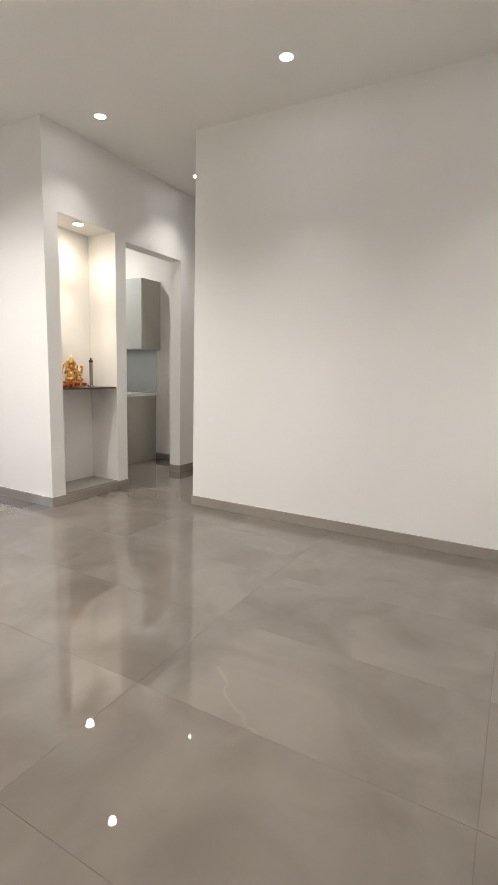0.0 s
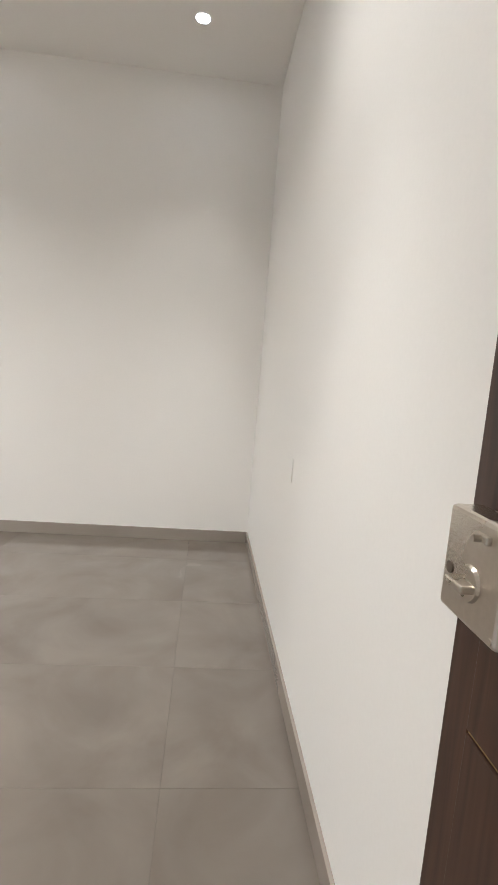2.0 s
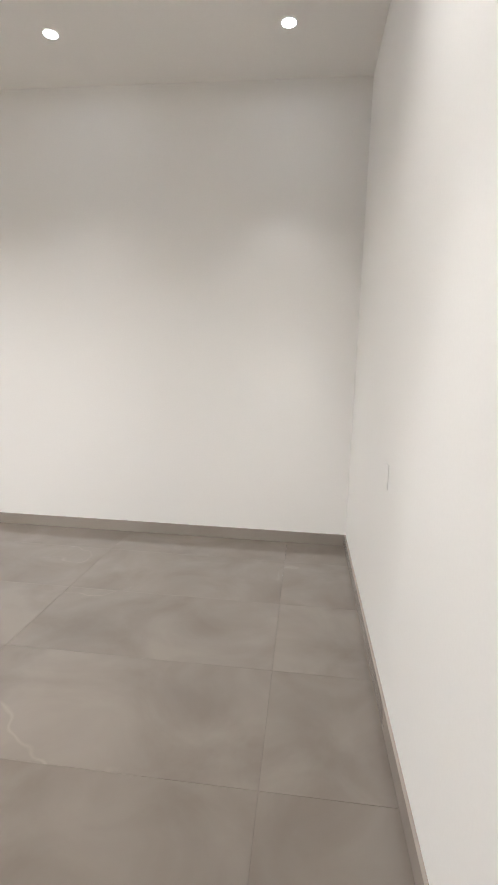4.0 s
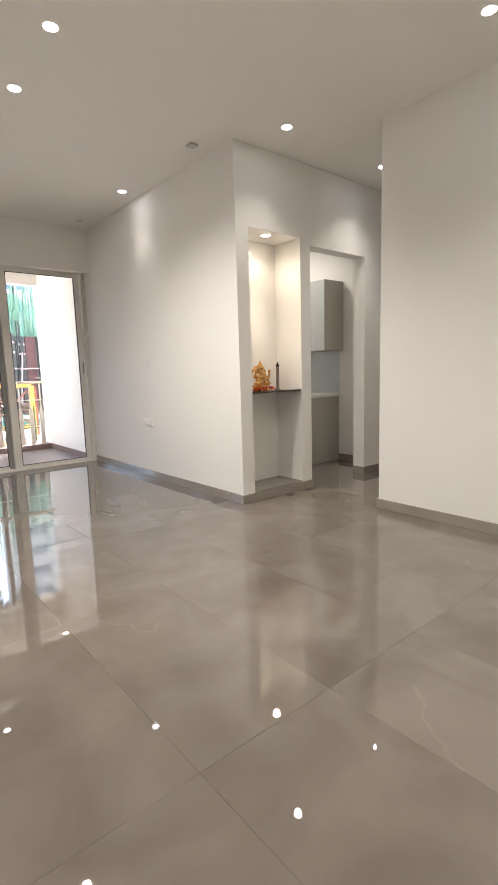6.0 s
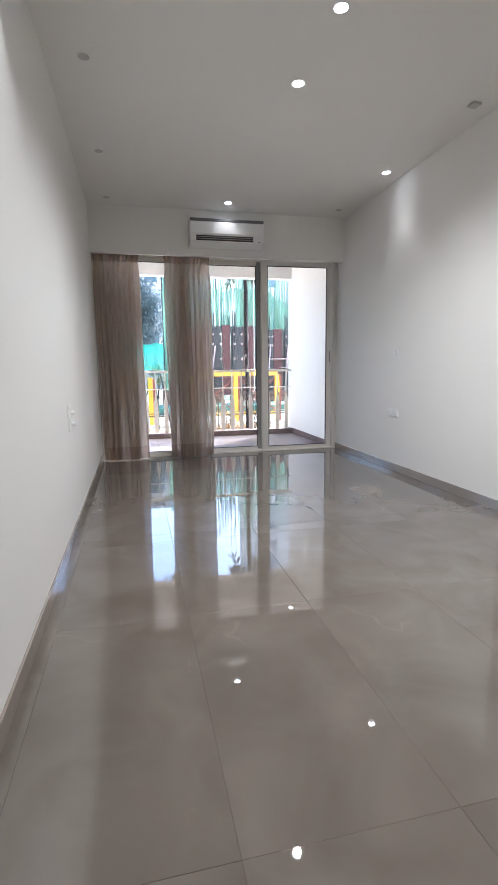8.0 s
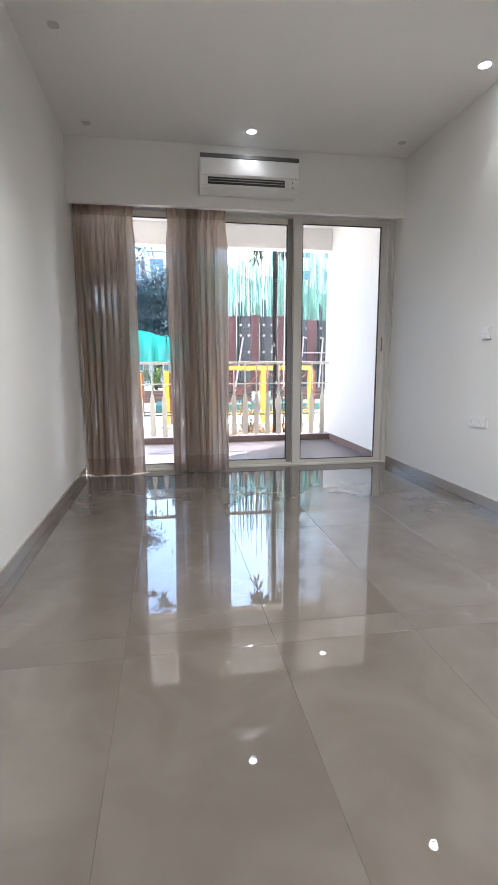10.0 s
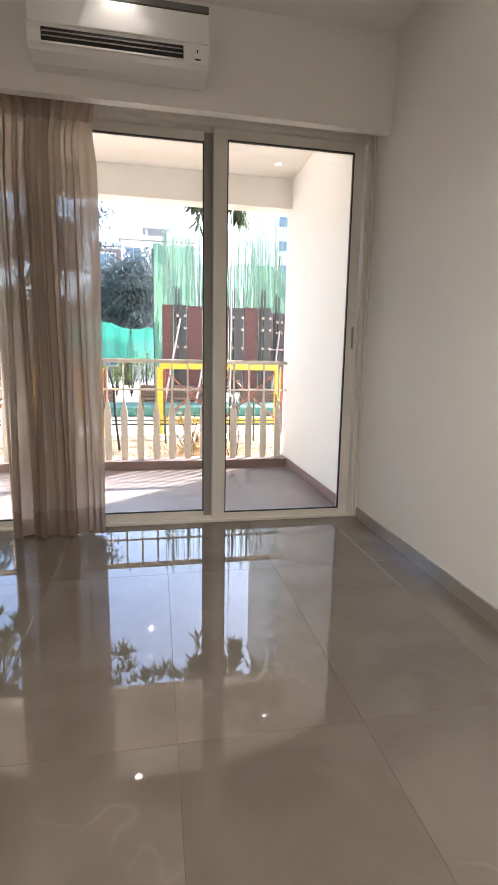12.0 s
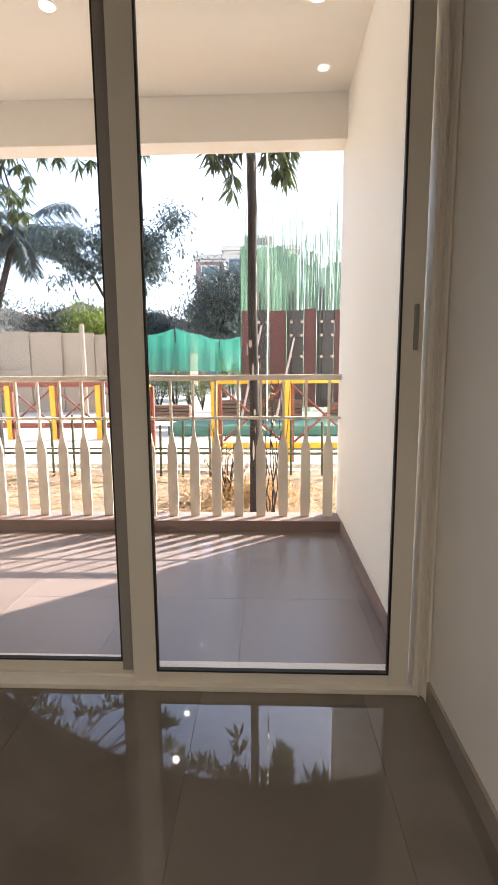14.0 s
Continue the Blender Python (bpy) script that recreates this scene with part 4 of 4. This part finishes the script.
def stakes_and_creeper():
    rnd = random.Random(15)
    for a, b, r in (((-10.08, 1.13, GZ), (-10.42, 0.90, 1.08), 0.024), ((-10.36, 1.20, GZ), (-10.52, 1.08, 0.98), 0.019)):
        t = thing("wooden_stake", "dark brown leaning wooden stake driven into the soil", "stake", a)
        bm = bmesh.new()
        way = Vector(b) - Vector(a)
        pts = [way * q + Vector((rnd.uniform(-0.012, 0.012), rnd.uniform(-0.012, 0.012), 0)) for q in (-0.05, 0.25, 0.5, 0.75, 1.0)]
        bough(bm, pts, r, r * 0.75, 9)
        part("shaft", bm, BARK, t, smooth=True)
    t = thing("creeper", "thin dry creeper stems climbing beside the slim tree", "creeper", (-9.25, 2.66, GZ))
    bm, lv = bmesh.new(), bmesh.new()
    for k in range(9):
        x, y = rnd.uniform(-0.08, 0.08), rnd.uniform(-0.08, 0.10)
        pts = [Vector((x, y, 0))]
        for j in range(1, 8):
            pts.append(pts[-1] + Vector((rnd.uniform(-0.03, 0.03), rnd.uniform(-0.055, 0.045), rnd.uniform(0.14, 0.24))))
        bough(bm, pts, 0.007, 0.003, 5)
        for p in pts[2:]:
            leaf_quad(lv, p, Vector((rnd.uniform(-1, 1), rnd.uniform(-1, 1), rnd.uniform(-1, 0.3))), rnd.uniform(0.05, 0.10), 0.028)
    part("stems", bm, BARK, t)
    part("leaves", lv, DRY, t)
    lv = bmesh.new()
    for _ in range(2600):
        a = rnd.uniform(0, math.tau)
        q = abs(rnd.gauss(0, 0.42))
        p = Vector((-9.75 + q * math.cos(a), 2.45 + 1.5 * q * math.sin(a), GZ + 0.05 + rnd.uniform(0, 0.22) * max(0.0, 1 - q)))
        leaf_quad(lv, p, Vector((rnd.uniform(-1, 1), rnd.uniform(-1, 1), rnd.uniform(-0.2, 1.2))), rnd.uniform(0.06, 0.18), 0.012, 0.5)
    tagged(part("dry_grass", lv, DRY), "heap of dry straw-coloured grass round the foot of the slim tree", "dry grass", "", "stuff")


stakes_and_creeper()
t = thing("cord", "thin white cord hanging down beside the slim tree", "cord", (-9.0, 2.615, 0))
bm = bmesh.new()
bough(bm, [Vector((0, 0, 5.2)), Vector((0.01, 0.0, 3.6)), Vector((0, 0.01, 2.0)), Vector((0.01, 0.0, 0.75))], 0.006, 0.006, 6)
part("strand", bm, PLASTIC, t)


def pipe_fence():
    rnd = random.Random(12)
    t = thing("pipe_fence", "low row of olive green stakes with two pipe rails", "fence", (-11.0, 0, GZ))
    y = -6.0
    while y < 5.0:
        bm = bmesh.new()
        add_tube(bm, (rnd.uniform(-0.03, 0.03), y, 0), (rnd.uniform(-0.03, 0.03), y + rnd.uniform(-0.02, 0.02), rnd.uniform(0.72, 0.88)), 0.017, 0.017, 8)
        part("stake", bm, OLIVE, t)
        y += rnd.uniform(0.24, 0.42)
    for z, r in ((0.40, 0.018), (0.46, 0.012)):
        bm = bmesh.new()
        add_tube(bm, (0.03, -6, z), (0.03, 5, z - 0.03), r, r, 8)
        part("rail", bm, OLIVE, t)


pipe_fence()


def barricade(x, y0, posts, step, z0, z1, label, slant=0.0, rails=None):
    t = thing("barricade", label, "barricade", (x, y0, 0))
    for k in range(posts):
        y = k * step
        dx = slant * y
        part("post", box(dx - 0.05, dx + 0.05, y - 0.055, y + 0.055, GZ, z1 - 0.02, 0.004), YELLOW, t)
        part("side_post", box(dx - 0.04, dx + 0.04, y + 0.06, y + 0.11, GZ, z1 - 0.05, 0.004), RUST, t)
        if k < posts - 1:
            for s in (0, 1):
                bm = bmesh.new()
                a, b = (y + 0.1, z0 + 0.05), (y + step - 0.05, z1 - 0.1)
                if s:
                    a, b = (a[0], b[1]), (b[0], a[1])
                add_tube(bm, (dx + 0.03 * s, a[0], a[1]), (dx + slant * step + 0.03 * s, b[0], b[1]), 0.021, 0.021, 6)
                part("brace", bm, RUST, t, "diagonal rust-red brace")
            for z, h in ((z1, 0.05), (z0, 0.055)):
                bm = bmesh.new()
                vs = [bm.verts.new(c) for c in ((dx - 0.04, y, z - h), (dx + 0.04, y, z - h), (dx + slant * step + 0.04, y + step, z - h), (dx + slant * step - 0.04, y + step, z - h),
                                               (dx - 0.04, y, z + h), (dx + 0.04, y, z + h), (dx + slant * step + 0.04, y + step, z + h), (dx + slant * step - 0.04, y + step, z + h))]
                for q in ((3, 2, 1, 0), (4, 5, 6, 7), (0, 1, 5, 4), (1, 2, 6, 5), (2, 3, 7, 6), (3, 0, 4, 7)):
                    bm.faces.new([vs[i] for i in q])
                part("beam", bm, rails or YELLOW, t)
    return t


barricade(-12.3, 1.80, 3, 1.12, 0.02, 1.04, "yellow steel barricade with rust-red cross braces behind the garden strip")
barricade(-12.3, 0.74, 1, 1.12, 0.02, 1.0, "single yellow and rust-red barricade post behind the garden strip")
barricade(-15.0, -7.84, 9, 0.98, 0.05, 0.92, "yellow barricade posts with maroon rails and braces further back", rails=RUST)


def formwork():
    rnd = random.Random(21)
    x, y0, z0, z1 = -18.0, 1.92, 0.2, 2.77
    t = thing("formwork", "maroon and black wall formwork panels with bolts and props", "formwork", (x, y0, 0))
    y, k = 0.0, 0
    while y < 6.6:
        w = rnd.choice((0.34, 0.40, 0.46))
        dark = k % 2 == 1
        d = -1.2 if y > 3.0 else 0.0
        pnl = part("panel", box(d - 0.06, d + (0.03 if dark else 0.0), y + 0.01, y + w - 0.01, z0, z1 + rnd.uniform(-0.03, 0.03), 0.006), BLACK if dark else MAROON, t)
        if dark:
            bm = bmesh.new()
            for dy in (0.08, 0.16):
                add_box(bm, d + 0.03, d + 0.09, y + dy - 0.02, y + dy + 0.02, z0, z1 + 0.48 + rnd.uniform(-0.08, 0.08))
            part("channel", bm, BLACK, t, "black upright steel channels")
            for z in (0.95, 1.55, 2.10, 2.45):
                for yy in (y + 0.12, y + w - 0.06):
                    bm = bmesh.new()
                    add_tube(bm, (d + 0.09, yy, z), (d + 0.12, yy, z), 0.042, 0.036, 10)
                    part("bolt_plate", bm, PROP, pnl, "pale round bolt plate")
        if k % 2 == 1 and rnd.random() < 0.85:
            bm = bmesh.new()
            add_tube(bm, (d + 0.1, y + 0.2, rnd.uniform(2.0, 2.45)), (d + 1.3, y - 0.35, GZ), 0.028, 0.034, 8)
            part("prop", bm, PROP, t, "slanting steel prop")
        y += w
        k += 1
    for z, ya, yb in ((1.55, 3.4, 6.6), (1.2, 4.2, 6.6)):
        bm = bmesh.new()
        add_tube(bm, (-1.0, ya, z), (-1.0, yb, z + 0.02), 0.022, 0.022, 6)
        part("waler", bm, PROP, t)
    bm = bmesh.new()
    for _ in range(420):
        y = rnd.uniform(0.05, 6.8)
        d = rnd.choice((-0.15, -0.45, -0.8)) + (-1.2 if y > 3 else 0)
        h = rnd.uniform(1.2, 2.3) if rnd.random() < 0.7 else rnd.uniform(2.2, 3.3)
        add_tube(bm, (x + d, y0 + y, z1 - 0.2), (x + d + rnd.uniform(-0.06, 0.06), y0 + y + rnd.uniform(-0.08, 0.08), z1 + h), 0.010, 0.009, 4)
    tagged(part("rebar", bm, surface("green_coated_rebar", (0.14, 0.24, 0.17), 0.5, grain=0.3, scale=5)), "pale green coated reinforcement rods standing up from the formwork", "reinforcement rods", "", "stuff")
    bm = bmesh.new()
    cols = 60
    prof = []
    for i in range(cols + 1):
        y = 1.7 + i * 0.16
        z = 5.3 if y < 3.4 else 5.3 - 0.75 * min(1, (y - 3.4) / 0.8) - 0.5 * min(1, max(0, (y - 6.5) / 1.2)) + 0.25 * math.sin((y - 4) * 1.1)
        prof.append((y, z + 0.06 * math.sin(i * 1.7)))
    rows = [[bm.verts.new((-22.0 + 0.12 * math.sin(i * 0.9 + j), y, GZ + (z - GZ) * j / 8)) for i, (y, z) in enumerate(prof)] for j in range(9)]
    for a, b in zip(rows, rows[1:]):
        for i in range(cols):
            bm.faces.new((a[i], a[i + 1], b[i + 1], b[i]))
    nt = thing("site_net", "pale green site netting hung behind the reinforcement rods", "netting")
    part("net_sheet", bm, NETPALE, nt)
    bm = bmesh.new()
    for y in (1.7, 4.1, 6.5, 8.9, 11.2):
        add_tube(bm, (-22.2, y, GZ), (-22.2, y, 5.2), 0.04, 0.04, 6)
    part("poles", bm, BLACK, nt)
    tagged(part("ground_net", box(-16.9, -15.4, 0.4, 9, GZ + 0.01, GZ + 0.24, 0.03), surface("teal_sheet", (0.045, 0.13, 0.105), 0.8, grain=0.3)), "long teal covered stack lying along the site", "covered stack")
    for yy, ww, hh in ((-1.0, 1.6, 0.5), (1.3, 2.2, 0.65), (4.2, 1.8, 0.55)):
        s = thing("timber_stack", "low stack of brown shuttering boards on the site", "timber stack", (-16.0, yy, GZ))
        for q in range(5):
            part("board", box(-1.6 + 0.02 * q, -1.2, 0, ww, 0.16 + q * hh / 6, 0.16 + (q + 0.85) * hh / 6), TIMBER, s)


formwork()


def net_tent():
    t = thing("net_canopy", "teal green shade-net canopy on poles, sides hanging down", "canopy", (-24.0, 0, 0))
    ridge = [(-3.0, 2.42), (-2.1, 2.58), (-0.98, 2.86), (0.0, 2.60), (0.75, 2.40), (1.45, 2.50), (1.9, 2.40)]
    n = 48
    bm = bmesh.new()

    def top(y):
        for (a, za), (b, zb) in zip(ridge, ridge[1:]):
            if a <= y <= b:
                k = (y - a) / (b - a)
                return za + (zb - za) * k - 0.05 * math.sin(k * math.pi)
        return ridge[-1][1]
    rows = []
    for j, (dx, kz, base) in enumerate(((-4, 0, 2.0), (-1.0, 0.6, 2.05), (0, 1, 0), (0.06, 0.8, 1.98), (0.12, 0.5, 1.7), (0.16, 0.25, 1.45), (0.2, 0.0, 1.18))):
        row = []
        for i in range(n + 1):
            y = -3.0 + 4.9 * i / n
            z = top(y) * kz + (1 - kz) * (base if base else 0)
            row.append(bm.verts.new((dx + 0.05 * math.sin(i * 1.1) * (j > 2), y, z)))
        rows.append(row)
    for a, b in zip(rows, rows[1:]):
        for i in range(n):
            bm.faces.new((a[i], a[i + 1], b[i + 1], b[i]))
    part("net_cover", bm, NET, t)
    for y in (-3.0, -0.98, 0.75, 1.85):
        bm = bmesh.new()
        add_tube(bm, (0.1, y, GZ), (0.1, y, top(y)), 0.035, 0.03, 6)
        part("pole", bm, BLACK, t)
    rnd = random.Random(31)
    for k in range(11):
        y = -3.6 + k * 0.55
        bm, lv = bmesh.new(), bmesh.new()
        s = thing("bush", "small dusty brown-green bush in front of the net canopy", "bush", (-22.6 + rnd.uniform(-0.4, 0.4), y, GZ), "bushes by the canopy")
        h = rnd.uniform(1.5, 2.1)
        for _ in range(14):
            e = Vector((rnd.uniform(-0.4, 0.4), rnd.uniform(-0.4, 0.4), rnd.uniform(0.5, 1) * h))
            bough(bm, [Vector((0, 0, 0)), e], 0.014, 0.004, 4)
            for _ in range(26):
                leaf_quad(lv, e * rnd.uniform(0.5, 1.0) + Vector((rnd.gauss(0, 0.1), rnd.gauss(0, 0.1), rnd.gauss(0, 0.08))), Vector((rnd.gauss(0, 1), rnd.gauss(0, 1), rnd.gauss(0, 1))), rnd.uniform(0.07, 0.14), 0.05)
        part("stems", bm, BARK, s)
        part("leaves", lv, DRY if rnd.random() < 0.5 else LEAFLIGHT, s)


net_tent()


def sheet_fence():
    t = thing("sheet_fence", "grey galvanised sheet fence with posts and a mid rail", "fence", (-22.0, 0.4, GZ))
    rnd = random.Random(3)
    y = -13.2
    while y < -3.4:
        part("sheet", box(-0.02, 0.0 + rnd.uniform(0, 0.02), y + 0.01, y + 1.14, 0.0, 3.02 - 0.03 * (y + 13) + rnd.uniform(-0.02, 0.02), 0.004), GALV, t)
        part("post", box(0.02, 0.08, y - 0.02, y + 0.03, 0.0, 3.05 - 0.03 * (y + 13)), BLACK if rnd.random() < 0.4 else GALV, t)
        y += 1.16
    part("rail", box(0.03, 0.07, -13.2, -3.3, 1.55, 1.60), GALV, t)
    p = thing("pole", "grey steel pole beside the sheet fence", "pole", (-20.5, -3.35, GZ))
    bm = bmesh.new()
    add_tube(bm, (0, 0, 0), (0, 0, 2.95), 0.09, 0.08, 10)
    part("shaft", bm, GALV, p)


sheet_fence()

tree("tree", "airy tree with forked dark limbs behind the sheet fence", (-20.5, -2.5, GZ), (-20.5, -2.5, 3.4), 0.10, ((-20.5, -2.2, 5.0), (1.3, 2.2, 1.35)), 9000, 0.19, LEAFHAZE, 41, limbs=13, clump=20, spread=0.40)
tree("tree", "large dense dark tree in front of the pink building", (-31.0, 0.2, GZ), (-31.0, 0.2, 3.2), 0.28, ((-31.0, 0.2, 4.4), (2.2, 2.2, 2.3)), 16000, 0.24, LEAFDARKHAZE, 42, limbs=26, clump=40, spread=0.75)
tree("tree", "dark spreading tree further back", (-36.0, -5.5, GZ), (-36.0, -5.5, 3.0), 0.25, ((-36.0, -5.5, 4.0), (2.2, 3.4, 1.7)), 9000, 0.26, LEAFDARKHAZE, 43, limbs=22, clump=40, spread=0.8)
tree("tree", "sunlit yellow-green tree behind the sheet fence", (-27.0, -4.9, GZ), (-27.0, -4.9, 2.2), 0.12, ((-27.0, -4.9, 3.4), (1.3, 1.5, 1.1)), 6000, 0.17, LEAFLIGHT, 44, limbs=16, clump=30, spread=0.5)
tree("tree", "dark leafy tree standing at the end of the site", (-24.0, -9.8, GZ), (-24.0, -9.8, 3.4), 0.2, ((-24.0, -9.8, 5.2), (2.0, 2.4, 2.2)), 8000, 0.22, LEAFHAZE, 45, limbs=18, clump=30, spread=0.7)
tree("tree", "dusty green tree in the distance", (-38.0, -12.0, GZ), (-38.0, -12.0, 2.6), 0.2, ((-38.0, -12.0, 4.0), (2.0, 4.0, 1.8)), 7000, 0.28, LEAFHAZE, 46, limbs=18, clump=40, spread=0.8)


def palm():
    rnd = random.Random(8)
    t = thing("palm_tree", "tall coconut palm with a leaning trunk and drooping fronds", "palm tree", (-22.5, -7.9, GZ))
    top = Vector((0, 1.6, 6.3))
    bm = bmesh.new()
    bough(bm, [Vector((0, 0, 0)), Vector((0, 0.25, 1.8)), Vector((0, 0.75, 3.8)), top], 0.16, 0.10, 10)
    part("trunk", bm, BARK, t, smooth=True)
    for k in range(30):
        a = k * 2.399
        rise = rnd.uniform(-0.1, 1.0)
        L = rnd.uniform(2.3, 3.2)
        bm = bmesh.new()
        pts = []
        for i in range(9):
            q = i / 8
            pts.append(top + Vector((math.cos(a), math.sin(a), 0)) * L * q * (1 - 0.18 * q) + Vector((0, 0, rise * L * q * 0.7 - 1.5 * q * q * (0.6 + 0.4 * rise))))
        bough(bm, pts, 0.03, 0.006, 5)
        side = Vector((-math.sin(a), math.cos(a), 0))
        for i in range(1, 40):
            q = i / 40 * 8
            j = min(7, int(q))
            c = pts[j].lerp(pts[j + 1], q - j)
            fw = (pts[j + 1] - pts[j]).normalized()
            for s in (-1, 1):
                leaf_quad(bm, c, side * s + fw * 0.5 + Vector((0, 0, -0.55 + rnd.uniform(-0.2, 0.2))), (0.75 - 0.45 * abs(q / 8 - 0.4)) * rnd.uniform(0.8, 1.1), 0.085, 0.9)
        part("frond", bm, LEAFHAZE, t)


palm()


def far_house(name, label, x, y0, y1, z1, wall, floors, bays, depth=10, z_roof=0.0):
    t = thing(name, label, "building", (x, y0, GZ))
    part("wall", box(-depth, 0, 0, y1 - y0, 0, z1 - GZ), wall, t)
    part("roof", box(-depth - 0.2, 0.25, -0.2, y1 - y0 + 0.2, z1 - GZ, z1 - GZ + 0.35), CREAM, t)
    h, w = (z1 - GZ) / floors, (y1 - y0) / bays
    for f in range(floors):
        for b in range(bays):
            win = part("window", box(-0.05, 0.06, b * w + 0.18 * w, b * w + 0.82 * w, f * h + 0.32 * h, f * h + 0.82 * h), CREAM, t, "pale framed window")
            for s in (0, 1):
                ya = b * w + 0.22 * w + s * 0.29 * w
                part("pane", box(0.0, 0.075, ya, ya + 0.27 * w, f * h + 0.37 * h, f * h + 0.78 * h), FARGLASS, win, "dark glass pane")
        part("sill_band", box(0, 0.12, 0, y1 - y0, f * h + 0.92 * h, f * h + 0.98 * h), CREAM, t)
    return t


far_house("apartment_building", "brick-pink wing of a three-storey building far behind the trees", -45.5, -3.2, -0.9, 10.1, PINK, 4, 1)
far_house("apartment_building", "white rendered wing with blue-grey windows and a flat roof", -45.0, -0.88, 5.0, 10.6, CREAM, 4, 3)
rc = thing("roof_canopy", "flat white concrete roof canopy on short columns", "canopy", (-46, 1.1, 10.95))
part("slab", box(-2, 0.5, -0.3, 1.9, 0.75, 0.95), CREAM, rc)
for y in (-0.1, 1.6):
    part("column", box(-0.2, 0.1, y, y + 0.25, 0, 0.75), CREAM, rc)
far_house("office_tower", "pale tower with blue-grey glass bands between white floors", -60.0, 14.9, 30.5, 41.5, CREAM, 16, 4)
for k, (y0, y1, z) in enumerate(((-26, -19, 7.4), (-18.5, -12.5, 8.0), (-12, -5.2, 7.1))):
    h = thing("low_building", "low weathered grey industrial building with a shallow roof", "building", (-52 - k, y0, GZ), "low buildings in the distance")
    part("wall", box(-8, 0, 0, y1 - y0, 0, z - 1), GALV, h)
    bm = bmesh.new()
    w = y1 - y0
    vs = [bm.verts.new(c) for c in ((-8.5, -0.3, z - 1), (0.4, -0.3, z - 1), (0.4, w / 2, z + 0.2), (-8.5, w / 2, z + 0.2), (0.4, w + 0.3, z - 1), (-8.5, w + 0.3, z - 1))]
    for q in ((0, 1, 2, 3), (3, 2, 4, 5), (1, 4, 2), (0, 3, 5), (0, 5, 4, 1)):
        bm.faces.new([vs[i] for i in q])
    part("roof", bm, GALV, h)
lv = bmesh.new()
rnd = random.Random(77)
for _ in range(9000):
    y = rnd.uniform(-60, 60)
    hgt = 2.6 + 1.2 * math.sin(y * 0.35) + 0.8 * math.sin(y * 0.9 + 1)
    p = Vector((-62 + rnd.uniform(-4, 0), y, GZ + rnd.uniform(0, 1) * (hgt + 1.5)))
    leaf_quad(lv, p, Vector((rnd.gauss(0, 1), rnd.gauss(0, 1), rnd.gauss(0, 1))), rnd.uniform(0.5, 0.9), 0.5)
tagged(part("distant_trees", lv, LEAFDARKHAZE), "belt of dark trees in the distance", "trees", "", "stuff")


# ---- tiles ----
def tiles(parent, rects, x_at, y_at, w, l_, top, mat, thick=0.010, gap=0.0006):
    """Whole and cut tiles on a grid, clipped to the given rectangles."""
    cache = {}
    for x0, x1, y0, y1 in rects:
        i0, i1 = math.floor((x0 - x_at) / l_), math.ceil((x1 - x_at) / l_)
        j0, j1 = math.floor((y0 - y_at) / w), math.ceil((y1 - y_at) / w)
        for i in range(i0, i1):
            for j in range(j0, j1):
                a, b = max(x0, x_at + i * l_), min(x1, x_at + (i + 1) * l_)
                c, d = max(y0, y_at + j * w), min(y1, y_at + (j + 1) * w)
                if b - a < 0.012 or d - c < 0.012:
                    continue
                key = (round(b - a, 3), round(d - c, 3))
                if key not in cache:
                    g = gap / 2
                    bm = bmesh.new()
                    hx, hy, e = (b - a) / 2 - g, (d - c) / 2 - g, 0.0007
                    lo = [bm.verts.new((sx * hx, sy * hy, -thick)) for sx, sy in ((-1, -1), (1, -1), (1, 1), (-1, 1))]
                    mid = [bm.verts.new((sx * hx, sy * hy, -e)) for sx, sy in ((-1, -1), (1, -1), (1, 1), (-1, 1))]
                    hi = [bm.verts.new((sx * (hx - e), sy * (hy - e), 0)) for sx, sy in ((-1, -1), (1, -1), (1, 1), (-1, 1))]
                    for p, q in ((lo, mid), (mid, hi)):
                        for k in range(4):
                            bm.faces.new((p[k], p[(k + 1) % 4], q[(k + 1) % 4], q[k]))
                    bm.faces.new(hi)
                    me = bpy.data.meshes.new("tile")
                    bm.to_mesh(me)
                    bm.free()
                    me.materials.append(mat)
                    cache[key] = me
                ob = new("tile", cache[key])
                ob.location = ((a + b) / 2, (c + d) / 2, top)
                ob.rotation_euler = (random.uniform(-0.0002, 0.0002), random.uniform(-0.0002, 0.0002), 0)
                ob.parent = parent


tiles(bpy.data.objects["floor"], [(-6.44, NX, SY, NY), (NX, EX, SY, FY)], -0.815, 0.583, 0.597, 1.2, 0.0, FLOOR)
tiles(bpy.data.objects["floor_corridor"], [(NX, -2.13, FY, 7.6), (-6.3, NX, 4.12, 5.53)], -0.815, 0.583, 0.597, 1.2, 0.0, FLOOR)
tiles(bpy.data.objects["balcony_slab"], [(-8.27, -6.601, -1.42, 3.165)], -7.2, 2.5, 0.6, 1.2, -0.006, BALCONY, thick=0.008)
